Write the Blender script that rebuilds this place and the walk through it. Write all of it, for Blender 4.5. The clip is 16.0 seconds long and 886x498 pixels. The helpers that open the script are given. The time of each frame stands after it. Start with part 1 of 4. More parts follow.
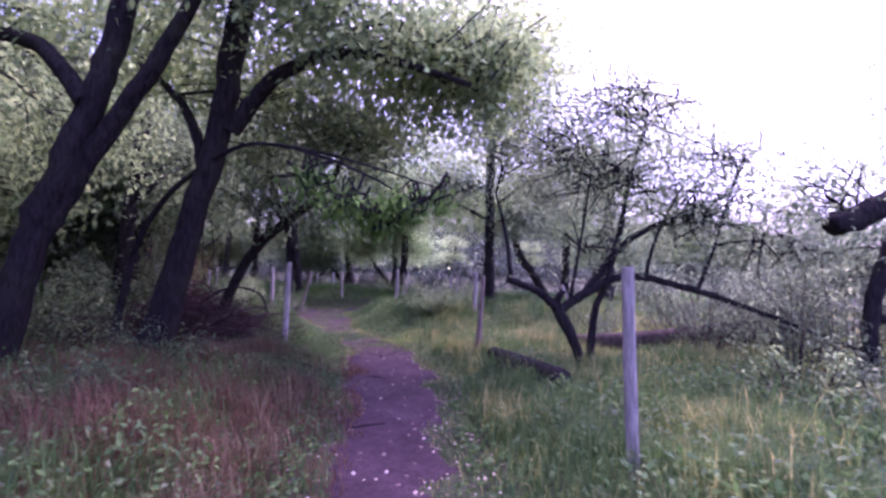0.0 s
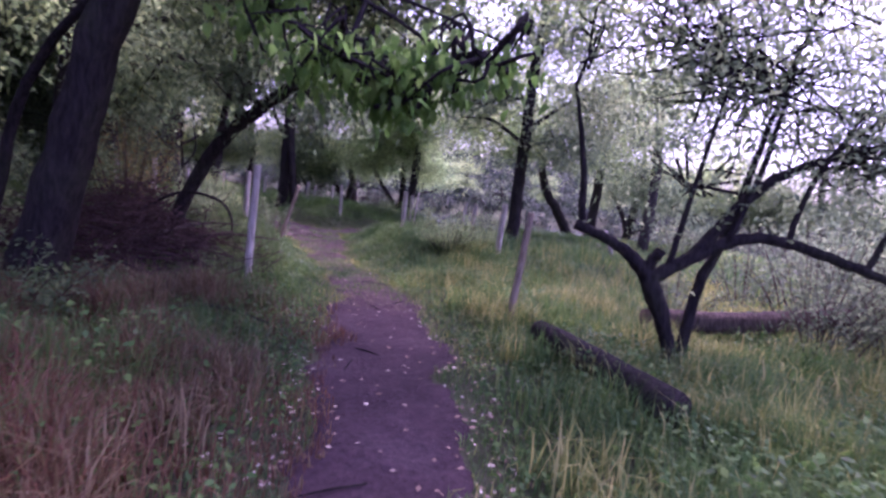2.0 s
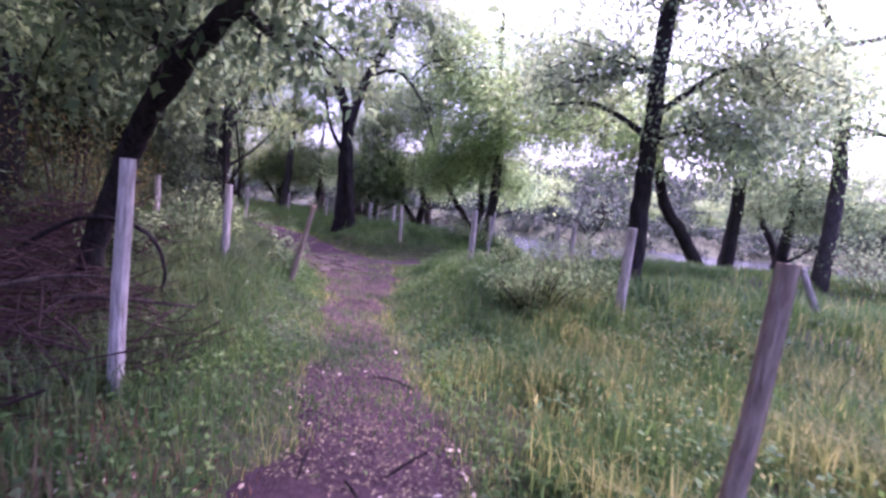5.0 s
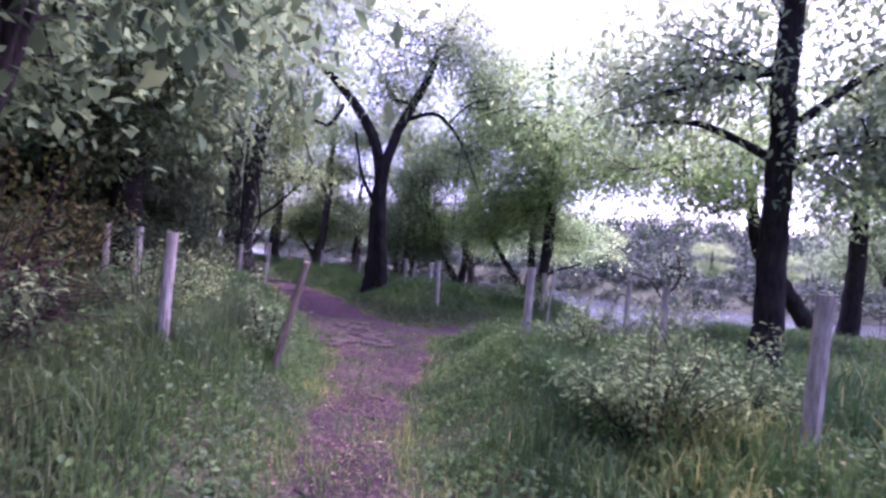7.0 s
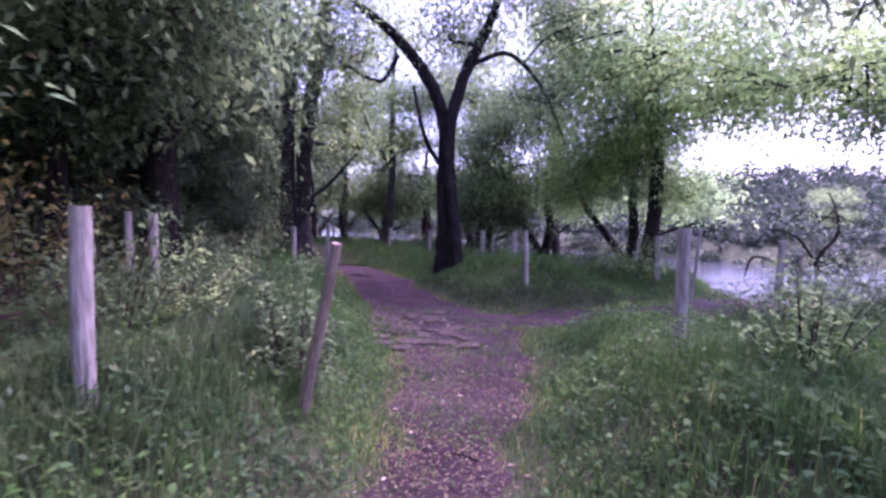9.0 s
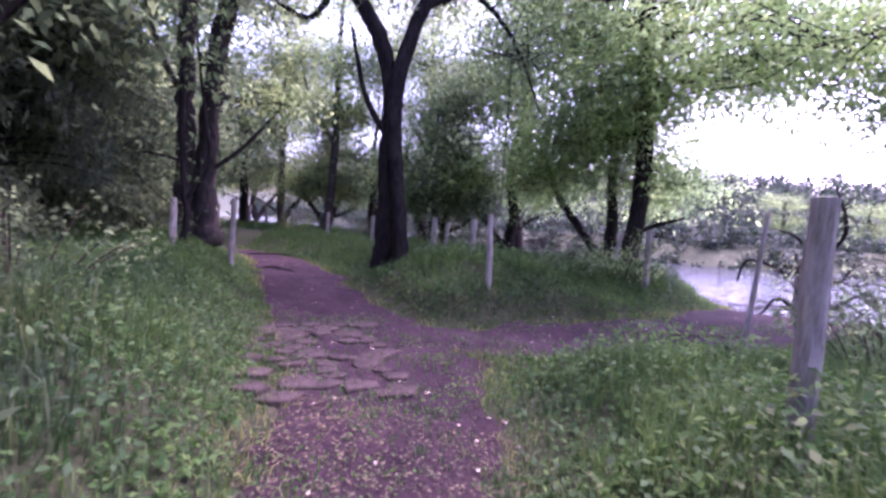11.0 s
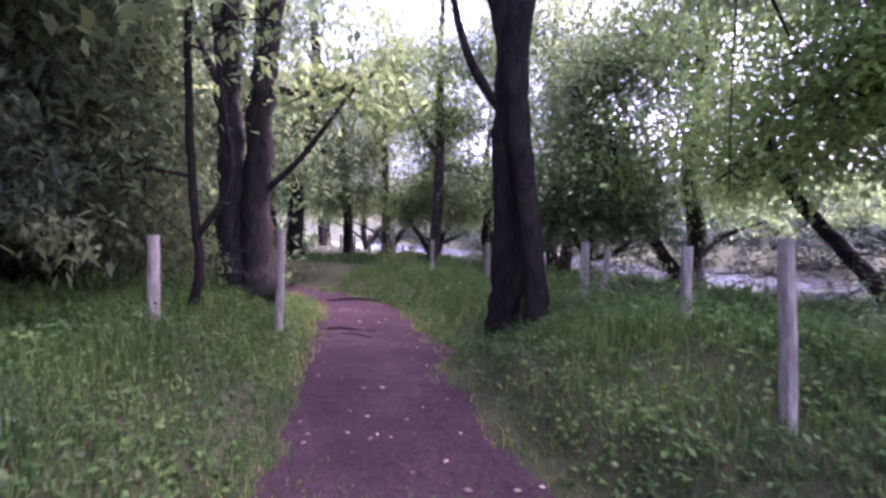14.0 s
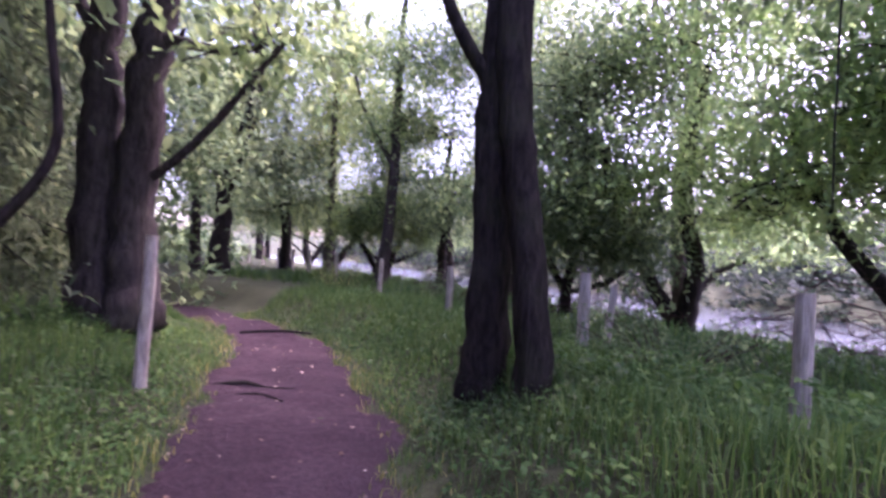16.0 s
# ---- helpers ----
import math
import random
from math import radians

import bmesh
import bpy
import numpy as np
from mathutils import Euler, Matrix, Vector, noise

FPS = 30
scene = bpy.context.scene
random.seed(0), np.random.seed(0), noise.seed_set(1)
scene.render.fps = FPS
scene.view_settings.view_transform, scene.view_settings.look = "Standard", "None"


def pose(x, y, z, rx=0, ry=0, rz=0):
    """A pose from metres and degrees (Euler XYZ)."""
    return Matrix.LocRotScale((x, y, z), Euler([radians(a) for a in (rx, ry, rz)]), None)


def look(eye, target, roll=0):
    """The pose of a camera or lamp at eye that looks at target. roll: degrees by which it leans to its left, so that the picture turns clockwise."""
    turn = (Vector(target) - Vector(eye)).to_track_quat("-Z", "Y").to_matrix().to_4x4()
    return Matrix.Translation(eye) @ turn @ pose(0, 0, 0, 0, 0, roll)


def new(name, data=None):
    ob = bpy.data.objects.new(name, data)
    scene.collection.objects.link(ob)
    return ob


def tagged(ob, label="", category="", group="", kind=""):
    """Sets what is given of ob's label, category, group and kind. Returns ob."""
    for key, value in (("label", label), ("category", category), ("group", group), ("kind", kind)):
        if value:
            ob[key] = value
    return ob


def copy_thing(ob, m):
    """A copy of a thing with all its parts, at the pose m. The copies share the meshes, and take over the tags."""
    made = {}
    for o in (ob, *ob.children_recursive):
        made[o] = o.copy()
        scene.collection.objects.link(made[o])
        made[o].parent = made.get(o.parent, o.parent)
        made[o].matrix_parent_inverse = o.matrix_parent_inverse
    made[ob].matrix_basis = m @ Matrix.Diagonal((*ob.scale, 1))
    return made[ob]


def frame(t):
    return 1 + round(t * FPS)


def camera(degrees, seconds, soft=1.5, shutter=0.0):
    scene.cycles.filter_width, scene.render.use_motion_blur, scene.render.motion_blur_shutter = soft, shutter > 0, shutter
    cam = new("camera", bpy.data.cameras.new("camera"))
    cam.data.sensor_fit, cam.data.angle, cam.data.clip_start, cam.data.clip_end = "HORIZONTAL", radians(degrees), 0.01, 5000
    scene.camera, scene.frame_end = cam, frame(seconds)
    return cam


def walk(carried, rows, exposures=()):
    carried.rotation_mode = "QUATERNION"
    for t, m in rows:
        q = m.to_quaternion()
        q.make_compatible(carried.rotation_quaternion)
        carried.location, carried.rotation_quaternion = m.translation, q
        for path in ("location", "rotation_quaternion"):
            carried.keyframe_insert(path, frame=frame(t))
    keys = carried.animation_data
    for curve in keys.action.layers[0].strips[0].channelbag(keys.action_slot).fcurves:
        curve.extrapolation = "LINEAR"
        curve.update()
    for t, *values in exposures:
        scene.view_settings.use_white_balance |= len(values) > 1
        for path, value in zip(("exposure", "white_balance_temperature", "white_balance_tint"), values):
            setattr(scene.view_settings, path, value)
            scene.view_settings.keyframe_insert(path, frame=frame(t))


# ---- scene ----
cam = camera(86.5, 16.0, soft=2.8, shutter=0.28)
PATH = [
    (0, (-0.045, 0.345, 1.496), (-0.047, 2.344, 1.58), 1.4),
    (0.5, (-0.192, 1.015, 1.47), (-0.172, 3.011, 1.587), 3.1),
    (1, (-0.215, 1.571, 1.508), (-0.122, 3.568, 1.449), 2.5),
    (1.5, (-0.279, 2.133, 1.532), (-0.288, 4.13, 1.423), 2.2),
    (2, (-0.331, 2.683, 1.493), (-0.329, 4.67, 1.259), 7.4),
    (2.5, (-0.323, 3.326, 1.493), (-0.513, 5.317, 1.507), 2.7),
    (3, (-0.292, 3.87, 1.532), (-0.369, 5.865, 1.411), 4.7),
    (3.5, (-0.244, 4.395, 1.546), (-0.185, 6.392, 1.451), 3.6),
    (4, (-0.265, 4.983, 1.526), (-0.465, 6.972, 1.449), 3.8),
    (4.5, (-0.271, 5.534, 1.464), (-0.484, 7.503, 1.181), 4.1),
    (5, (-0.304, 6.125, 1.481), (-0.68, 8.08, 1.29), 6.2),
    (7.5, (-0.909, 8.629, 1.425), (-1.522, 10.533, 1.458), 4.8),
    (8, (-1.139, 9.114, 1.361), (-1.882, 10.97, 1.302), 2.7),
    (8.5, (-1.373, 9.576, 1.382), (-2.441, 11.267, 1.351), 1.3),
    (9, (-1.567, 9.974, 1.39), (-2.426, 11.777, 1.285), 1.5),
    (11.3, (-2.439, 12.467, 1.191), (-3.1, 14.351, 1.08), 3.2),
    (11.5, (-2.542, 12.651, 1.234), (-3.196, 14.541, 1.248), 2.9),
    (12, (-2.825, 13.212, 1.314), (-3.594, 15.052, 1.466), 7.1),
    (12.5, (-3.054, 13.746, 1.267), (-3.784, 15.605, 1.174), 5.8),
    (13, (-3.386, 14.309, 1.271), (-4.338, 16.066, 1.338), 8.0),
    (13.5, (-3.698, 14.808, 1.226), (-4.71, 16.529, 1.102), 3.7),
    (14, (-4.015, 15.356, 1.305), (-5.14, 17.009, 1.249), 0.9),
    (14.5, (-4.284, 15.718, 1.379), (-5.464, 17.332, 1.433), 1.6),
    (15, (-4.526, 16.134, 1.395), (-5.75, 17.713, 1.473), 2.0),
    (15.5, (-4.763, 16.504, 1.408), (-5.938, 18.114, 1.571), 3.8),
    (16, (-5.066, 16.786, 1.315), (-6.007, 18.55, 1.351), 3.6),
]
walk(cam, [(t, look(eye, target, roll)) for t, eye, target, roll in PATH],
     exposures=[(0, 2.3, 5280, 88), (1.5, 2.2, 5350, 85), (3, 2.75, 5520, 76), (5, 2.82, 5430, 75), (8, 2.52, 5240, 75), (12.5, 2.95, 5560, 69), (16, 3.08, 5720, 62)])

# ---- world and light: a bright overcast evening ----
world = bpy.data.worlds.new("overcast_sky")
scene.world = world
world.use_nodes = True
wn = world.node_tree
bg = wn.nodes["Background"]
sky = wn.nodes.new("ShaderNodeTexSky")
sky.sky_type = 'NISHITA'
sky.sun_disc = False
sky.sun_elevation, sky.sun_rotation = radians(60), radians(20)
sky.air_density, sky.dust_density, sky.ozone_density = 1.0, 5.0, 1.0
wn.links.new(sky.outputs["Color"], bg.inputs["Color"])
bg.inputs["Strength"].default_value = 0.15
sun = new("sun", bpy.data.lights.new("sun", "SUN"))
sun.data.energy, sun.data.angle, sun.data.color = 0.85, radians(70), (1.0, 0.98, 0.96)
sun.matrix_world = look((12, 14, 26), (0, 0, 0))


# ---- materials ----
def shader(name):
    m = bpy.data.materials.new(name)
    m.use_nodes = True
    nt = m.node_tree
    b = nt.nodes["Principled BSDF"]
    return m, nt, b


def node(nt, kind, **kw):
    n = nt.nodes.new(kind)
    for k, v in kw.items():
        n.inputs[k.replace("_", " ")].default_value = v
    return n


def ramp(nt, source, stops):
    r = nt.nodes.new("ShaderNodeValToRGB")
    while len(r.color_ramp.elements) < len(stops):
        r.color_ramp.elements.new(0.5)
    for e, (p, c) in zip(r.color_ramp.elements, stops):
        e.position, e.color = p, (*c, 1)
    nt.links.new(source, r.inputs["Fac"])
    return r


def mixed(nt, a, b, fac, mode='MIX'):
    m = nt.nodes.new("ShaderNodeMix")
    m.data_type, m.blend_type = 'RGBA', mode
    for sock, v in ((m.inputs[0], fac), (m.inputs[6], a), (m.inputs[7], b)):
        if hasattr(v, "links"):
            nt.links.new(v, sock)
        else:
            sock.default_value = v if not isinstance(v, tuple) else (*v, 1)
    return m.outputs[2]


def coords(nt, scale=(1, 1, 1)):
    c = nt.nodes.new("ShaderNodeTexCoord")
    mp = nt.nodes.new("ShaderNodeMapping")
    mp.inputs["Scale"].default_value = scale
    nt.links.new(c.outputs["Object"], mp.inputs["Vector"])
    return mp.outputs["Vector"]


def noisy(nt, vec, scale, detail=4.0, rough=0.55):
    n = node(nt, "ShaderNodeTexNoise", Scale=scale, Detail=detail, Roughness=rough)
    nt.links.new(vec, n.inputs["Vector"])
    return n.outputs["Fac"]


def bumped(nt, b, height, strength, distance=0.02):
    bp = node(nt, "ShaderNodeBump", Strength=strength, Distance=distance)
    nt.links.new(height, bp.inputs["Height"])
    nt.links.new(bp.outputs["Normal"], b.inputs["Normal"])


def soil_material(name, dark, mid, light, rough=0.95):
    m, nt, b = shader(name)
    v = coords(nt)
    big, fine = noisy(nt, v, 1.3, 5), noisy(nt, v, 22, 8, 0.7)
    r = ramp(nt, big, [(0.3, dark), (0.55, mid), (0.8, light)])
    f = ramp(nt, fine, [(0.3, (0.55, 0.55, 0.55)), (0.7, (1.35, 1.3, 1.3))])
    nt.links.new(mixed(nt, r.outputs["Color"], f.outputs["Color"], 1.0, 'MULTIPLY'), b.inputs["Base Color"])
    b.inputs["Roughness"].default_value = rough
    b.inputs["Specular IOR Level"].default_value = 0.2
    bumped(nt, b, fine, 1.0, 0.045)
    return m


def bark_material(name, dark, light, moss=(0.07, 0.08, 0.04), moss_amount=0.25):
    m, nt, b = shader(name)
    v = coords(nt, (1, 1, 0.18))
    ridges, big = noisy(nt, v, 26, 6, 0.7), noisy(nt, coords(nt), 2.2, 4)
    r = ramp(nt, ridges, [(0.35, dark), (0.62, light)])
    mk = ramp(nt, big, [(0.5, (0, 0, 0)), (0.75, (moss_amount,) * 3)])
    nt.links.new(mixed(nt, r.outputs["Color"], moss, mk.outputs["Color"]), b.inputs["Base Color"])
    b.inputs["Roughness"].default_value = 0.9
    b.inputs["Specular IOR Level"].default_value = 0.1
    bumped(nt, b, ridges, 1.0, 0.04)
    return m


def leaf_material(name, stops, through_light=0.62, rough=0.6, pass_tint=(2.2, 2.25, 2.0)):
    m, nt, b = shader(name)
    g = nt.nodes.new("ShaderNodeNewGeometry")
    r = ramp(nt, g.outputs["Random Per Island"], stops)
    patch = noisy(nt, coords(nt), 0.7, 3)
    pr = ramp(nt, patch, [(0.32, (0.62, 0.7, 0.72)), (0.68, (1.35, 1.28, 1.05))])
    col = mixed(nt, r.outputs["Color"], pr.outputs["Color"], 1.0, 'MULTIPLY')
    nt.links.new(col, b.inputs["Base Color"])
    b.inputs["Roughness"].default_value = rough
    b.inputs["Specular IOR Level"].default_value = 0.14
    tr = nt.nodes.new("ShaderNodeBsdfTranslucent")
    nt.links.new(mixed(nt, col, pass_tint, 1.0, 'MULTIPLY'), tr.inputs["Color"])
    mx = nt.nodes.new("ShaderNodeMixShader")
    mx.inputs["Fac"].default_value = through_light
    nt.links.new(b.outputs["BSDF"], mx.inputs[1])
    nt.links.new(tr.outputs["BSDF"], mx.inputs[2])
    nt.links.new(mx.outputs["Shader"], nt.nodes["Material Output"].inputs["Surface"])
    return m


GROUND = soil_material("meadow_soil", (0.04, 0.045, 0.02), (0.065, 0.075, 0.035), (0.09, 0.095, 0.05))
SOIL = soil_material("mauve_soil", (0.040, 0.023, 0.028), (0.061, 0.035, 0.042), (0.090, 0.060, 0.066))
BARK = bark_material("dark_bark", (0.009, 0.007, 0.007), (0.034, 0.026, 0.025))
BARK_GREY = bark_material("grey_bark", (0.02, 0.016, 0.016), (0.078, 0.062, 0.057))
DEADWOOD = bark_material("dead_wood", (0.025, 0.018, 0.015), (0.105, 0.076, 0.062), moss_amount=0.15)
TWIG = bark_material("brown_twigs", (0.024, 0.013, 0.012), (0.085, 0.05, 0.045), moss_amount=0.0)
POST = bark_material("weathered_post", (0.20, 0.17, 0.148), (0.47, 0.405, 0.355), moss=(0.17, 0.165, 0.13), moss_amount=0.35)
POST_BROWN = bark_material("brown_post", (0.17, 0.115, 0.085), (0.38, 0.285, 0.22), moss_amount=0.2)
STONE = soil_material("worn_flagstone", (0.06, 0.044, 0.038), (0.105, 0.077, 0.066), (0.16, 0.122, 0.105), 0.9)
LEAF_DEEP = leaf_material("deep_green_leaf", [(0, (0.06, 0.088, 0.052)), (0.6, (0.096, 0.13, 0.074)), (1, (0.145, 0.18, 0.094))], 0.66)
LEAF_MID = leaf_material("mid_green_leaf", [(0, (0.08, 0.115, 0.06)), (0.6, (0.128, 0.17, 0.086)), (1, (0.20, 0.235, 0.115))], 0.7, 0.6, (2.4, 2.45, 2.1))
LEAF_YELLOW = leaf_material("yellowing_leaf", [(0, (0.085, 0.12, 0.05)), (0.6, (0.145, 0.18, 0.075)), (1, (0.23, 0.24, 0.10))], 0.55)
LEAF_LIGHT = leaf_material("light_green_leaf", [(0, (0.12, 0.165, 0.068)), (0.6, (0.18, 0.235, 0.098)), (1, (0.255, 0.295, 0.13))], 0.76, 0.6, (2.5, 2.6, 2.8))
LEAF_GREY = leaf_material("grey_green_leaf", [(0, (0.085, 0.112, 0.072)), (0.6, (0.135, 0.17, 0.104)), (1, (0.20, 0.23, 0.14))], 0.66)
GRASS = leaf_material("green_grass", [(0, (0.04, 0.085, 0.03)), (0.6, (0.072, 0.14, 0.045)), (1, (0.14, 0.20, 0.066))], 0.4, 0.5, (1.3, 1.35, 1.15))
WEED = leaf_material("green_weed_leaf", [(0, (0.04, 0.09, 0.03)), (0.6, (0.074, 0.145, 0.044)), (1, (0.13, 0.20, 0.062))], 0.4, 0.5, (1.3, 1.35, 1.15))
# dark weeds and nettles; left of the path the colour also paints tree shade
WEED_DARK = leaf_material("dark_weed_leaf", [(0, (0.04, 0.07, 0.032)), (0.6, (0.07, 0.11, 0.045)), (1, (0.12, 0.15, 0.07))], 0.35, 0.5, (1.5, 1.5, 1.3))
GRASS_DRY = leaf_material("straw_grass", [(0, (0.11, 0.14, 0.045)), (0.6, (0.19, 0.20, 0.07)), (1, (0.30, 0.275, 0.12))], 0.35)
GRASS_RED = leaf_material("russet_grass", [(0, (0.08, 0.034, 0.027)), (0.5, (0.14, 0.068, 0.045)), (1, (0.17, 0.125, 0.065))], 0.3, 0.6, (1.4, 1.3, 1.2))
NEEDLE = leaf_material("dark_needles", [(0, (0.05, 0.07, 0.046)), (0.6, (0.08, 0.106, 0.066)), (1, (0.12, 0.145, 0.085))], 0.5, 0.6, (1.8, 1.85, 1.6))
LEAF_RUST = leaf_material("rusty_green_leaf", [(0, (0.05, 0.06, 0.022)), (0.5, (0.10, 0.10, 0.034)), (1, (0.19, 0.13, 0.05))], 0.4)
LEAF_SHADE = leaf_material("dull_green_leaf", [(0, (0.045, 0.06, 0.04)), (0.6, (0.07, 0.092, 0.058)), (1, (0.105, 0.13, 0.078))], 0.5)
LEAF_BROAD = leaf_material("fresh_broad_leaf", [(0, (0.055, 0.11, 0.03)), (0.6, (0.09, 0.165, 0.042)), (1, (0.15, 0.235, 0.07))], 0.7)
STRAW_BROWN = leaf_material("brown_straw", [(0, (0.075, 0.05, 0.032)), (0.5, (0.125, 0.09, 0.055)), (1, (0.20, 0.155, 0.095))], 0.3, 0.6, (1.5, 1.4, 1.2))
DEBRIS = leaf_material("trodden_debris", [(0, (0.07, 0.05, 0.04)), (0.6, (0.12, 0.095, 0.065)), (1, (0.2, 0.165, 0.11))], 0.1, 0.8)
LITTER = leaf_material("pale_dead_leaf", [(0, (0.12, 0.075, 0.06)), (0.5, (0.25, 0.17, 0.14)), (1, (0.55, 0.47, 0.42))], 0.1, 0.7)


def water_material():
    m, nt, b = shader("river_water")
    b.inputs["Base Color"].default_value = (0.03, 0.035, 0.035, 1)
    b.inputs["Roughness"].default_value = 0.16
    b.inputs["IOR"].default_value = 1.33
    v = coords(nt, (1, 1, 1))
    bumped(nt, b, noisy(nt, v, 2.5, 4), 0.6, 0.06)
    return m


WATER = water_material()


# ---- mesh helpers ----
def mesh_of(name, verts, faces, material, smooth=False):
    me = bpy.data.meshes.new(name)
    me.from_pydata([tuple(v) for v in verts], [], faces)
    me.materials.append(material)
    if smooth:
        me.polygons.foreach_set("use_smooth", [True] * len(me.polygons))
    me.update()
    return me


def fast_mesh(name, verts, faces, material, smooth=False):
    """A mesh from arrays: verts (n, 3), faces (m, k), all faces with k corners."""
    verts, faces = np.asarray(verts, np.float32), np.asarray(faces, np.int32)
    me = bpy.data.meshes.new(name)
    me.vertices.add(len(verts))
    me.vertices.foreach_set("co", verts.ravel())
    me.loops.add(faces.size)
    me.loops.foreach_set("vertex_index", faces.ravel())
    me.polygons.add(len(faces))
    me.polygons.foreach_set("loop_start", np.arange(0, faces.size, faces.shape[1], dtype=np.int32))
    if smooth:
        me.polygons.foreach_set("use_smooth", np.ones(len(faces), bool))
    me.materials.append(material)
    me.update(calc_edges=True)
    return me


def under(name, me, parent, label=""):
    ob = new(name, me)
    ob.parent = parent
    return tagged(ob, label)


def empty(name, m, label, category, group="", kind=""):
    ob = new(name)
    ob.matrix_world = m
    return tagged(ob, label, category, group, kind)


def bez(points, steps):
    """A smooth line through points (x, y, z, r)."""
    p = np.array(points, float)
    out = []
    for i in range(len(p) - 1):
        a, b = p[i], p[i + 1]
        ta = (p[i + 1] - p[max(i - 1, 0)]) / 2
        tb = (p[min(i + 2, len(p) - 1)] - p[i]) / 2
        for k in range(steps):
            t = k / steps
            out.append((2*t**3 - 3*t**2 + 1) * a + (t**3 - 2*t**2 + t) * ta + (3*t**2 - 2*t**3) * b + (t**3 - t**2) * tb)
    out.append(p[-1])
    return np.array(out)


def tube(vs, fs, line, sides, rng, rough=0.0, flare=0.0):
    """Adds a round, slightly knobbly tube along line (n, 4) to lists of verts and quads, closed at its end."""
    line = np.asarray(line, float)
    n = len(line)
    tang = np.gradient(line[:, :3], axis=0)
    tang /= np.linalg.norm(tang, axis=1)[:, None] + 1e-9
    side = np.cross(tang[0], (0.3, 0.9, 0.1))
    side /= np.linalg.norm(side)
    start = len(vs)
    ang = np.arange(sides) * 2 * math.pi / sides
    lump = rng.normal(0, rough, sides)
    for i in range(n):
        side = side - tang[i] * (side @ tang[i])
        side /= np.linalg.norm(side)
        other = np.cross(tang[i], side)
        r = line[i, 3] * (1 + flare * math.exp(-i * 6.0 / n) * (0.6 + 0.5 * np.sin(ang * 3 + 1)))
        r = np.maximum(r * (1 + lump + rng.normal(0, rough * 0.5, sides)), 0.002)
        ring = line[i, :3] + np.outer(np.cos(ang) * r, side) + np.outer(np.sin(ang) * r, other)
        vs.extend(ring.tolist())
    for i in range(n - 1):
        a, b = start + i * sides, start + (i + 1) * sides
        fs.extend((a + j, a + (j + 1) % sides, b + (j + 1) % sides, b + j) for j in range(sides))
    fs.append(tuple(range(start + (n - 1) * sides, start + n * sides)))


def leaves(centres, size, rng, droop=0.5, slim=0.5, spin=None):
    """Folded leaves of four corners round the centres (n, 3)."""
    n = len(centres)
    az = rng.uniform(0, 2 * math.pi, n)
    pitch = rng.normal(-droop, 0.5, n)
    d = np.stack([np.cos(az) * np.cos(pitch), np.sin(az) * np.cos(pitch), np.sin(pitch)], 1)
    s = np.stack([-np.sin(az), np.cos(az), rng.normal(0, 0.5, n)], 1)
    s /= np.linalg.norm(s, axis=1)[:, None]
    up = np.cross(d, s)
    ln = (size * rng.uniform(0.6, 1.3, n))[:, None]
    a = centres
    mid = a + d * ln * 0.45
    v = np.stack([a, mid + s * ln * slim * 0.5 + up * ln * 0.08, a + d * ln - up * ln * 0.06, mid - s * ln * slim * 0.5 + up * ln * 0.08], 1)
    f = np.arange(n * 4).reshape(n, 4)
    return v.reshape(-1, 3), f


def broad_leaves(centres, size, rng, droop=1.0):
    """Heart-shaped hanging leaves of eight corners, folded along the rib."""
    n = len(centres)
    az, pitch = rng.uniform(0, 2 * math.pi, n), rng.normal(-droop, 0.3, n)
    d = np.stack([np.cos(az) * np.cos(pitch), np.sin(az) * np.cos(pitch), np.sin(pitch)], 1)
    s = np.stack([-np.sin(az), np.cos(az), rng.normal(0, 0.3, n)], 1)
    s /= np.linalg.norm(s, axis=1)[:, None]
    up = np.cross(d, s)
    ln = (size * rng.uniform(0.55, 1.25, n))[:, None]
    outline = ((0, 0, 0), (-.06, .22, .04), (.18, .36, .09), (.55, .28, .06), (1, 0, -.1), (.55, -.28, .06), (.18, -.36, .09), (-.06, -.22, .04))
    v = np.stack([centres + ln * (d * a + s * b + up * c) for a, b, c in outline], 1)
    k = np.arange(n)[:, None] * 8
    f = np.concatenate([k + np.array([q]) for q in ((0, 1, 2, 3), (0, 3, 4, 4), (0, 4, 5, 5), (0, 5, 6, 7))], 0)
    tri = np.concatenate([f[:, :3], f[:, [0, 2, 3]]], 0)
    return v.reshape(-1, 3), tri[(tri[:, 1] != tri[:, 2])]


def in_blob(blob, n, rng, shell=0.45):
    cx, cy, cz, rx, ry, rz = blob[:6]
    d = rng.normal(0, 1, (n, 3))
    d /= np.linalg.norm(d, axis=1)[:, None]
    rad = rng.uniform(shell ** 3, 1, n) ** (1 / 3)
    return np.array((cx, cy, cz)) + d * rad[:, None] * np.array((rx, ry, rz))


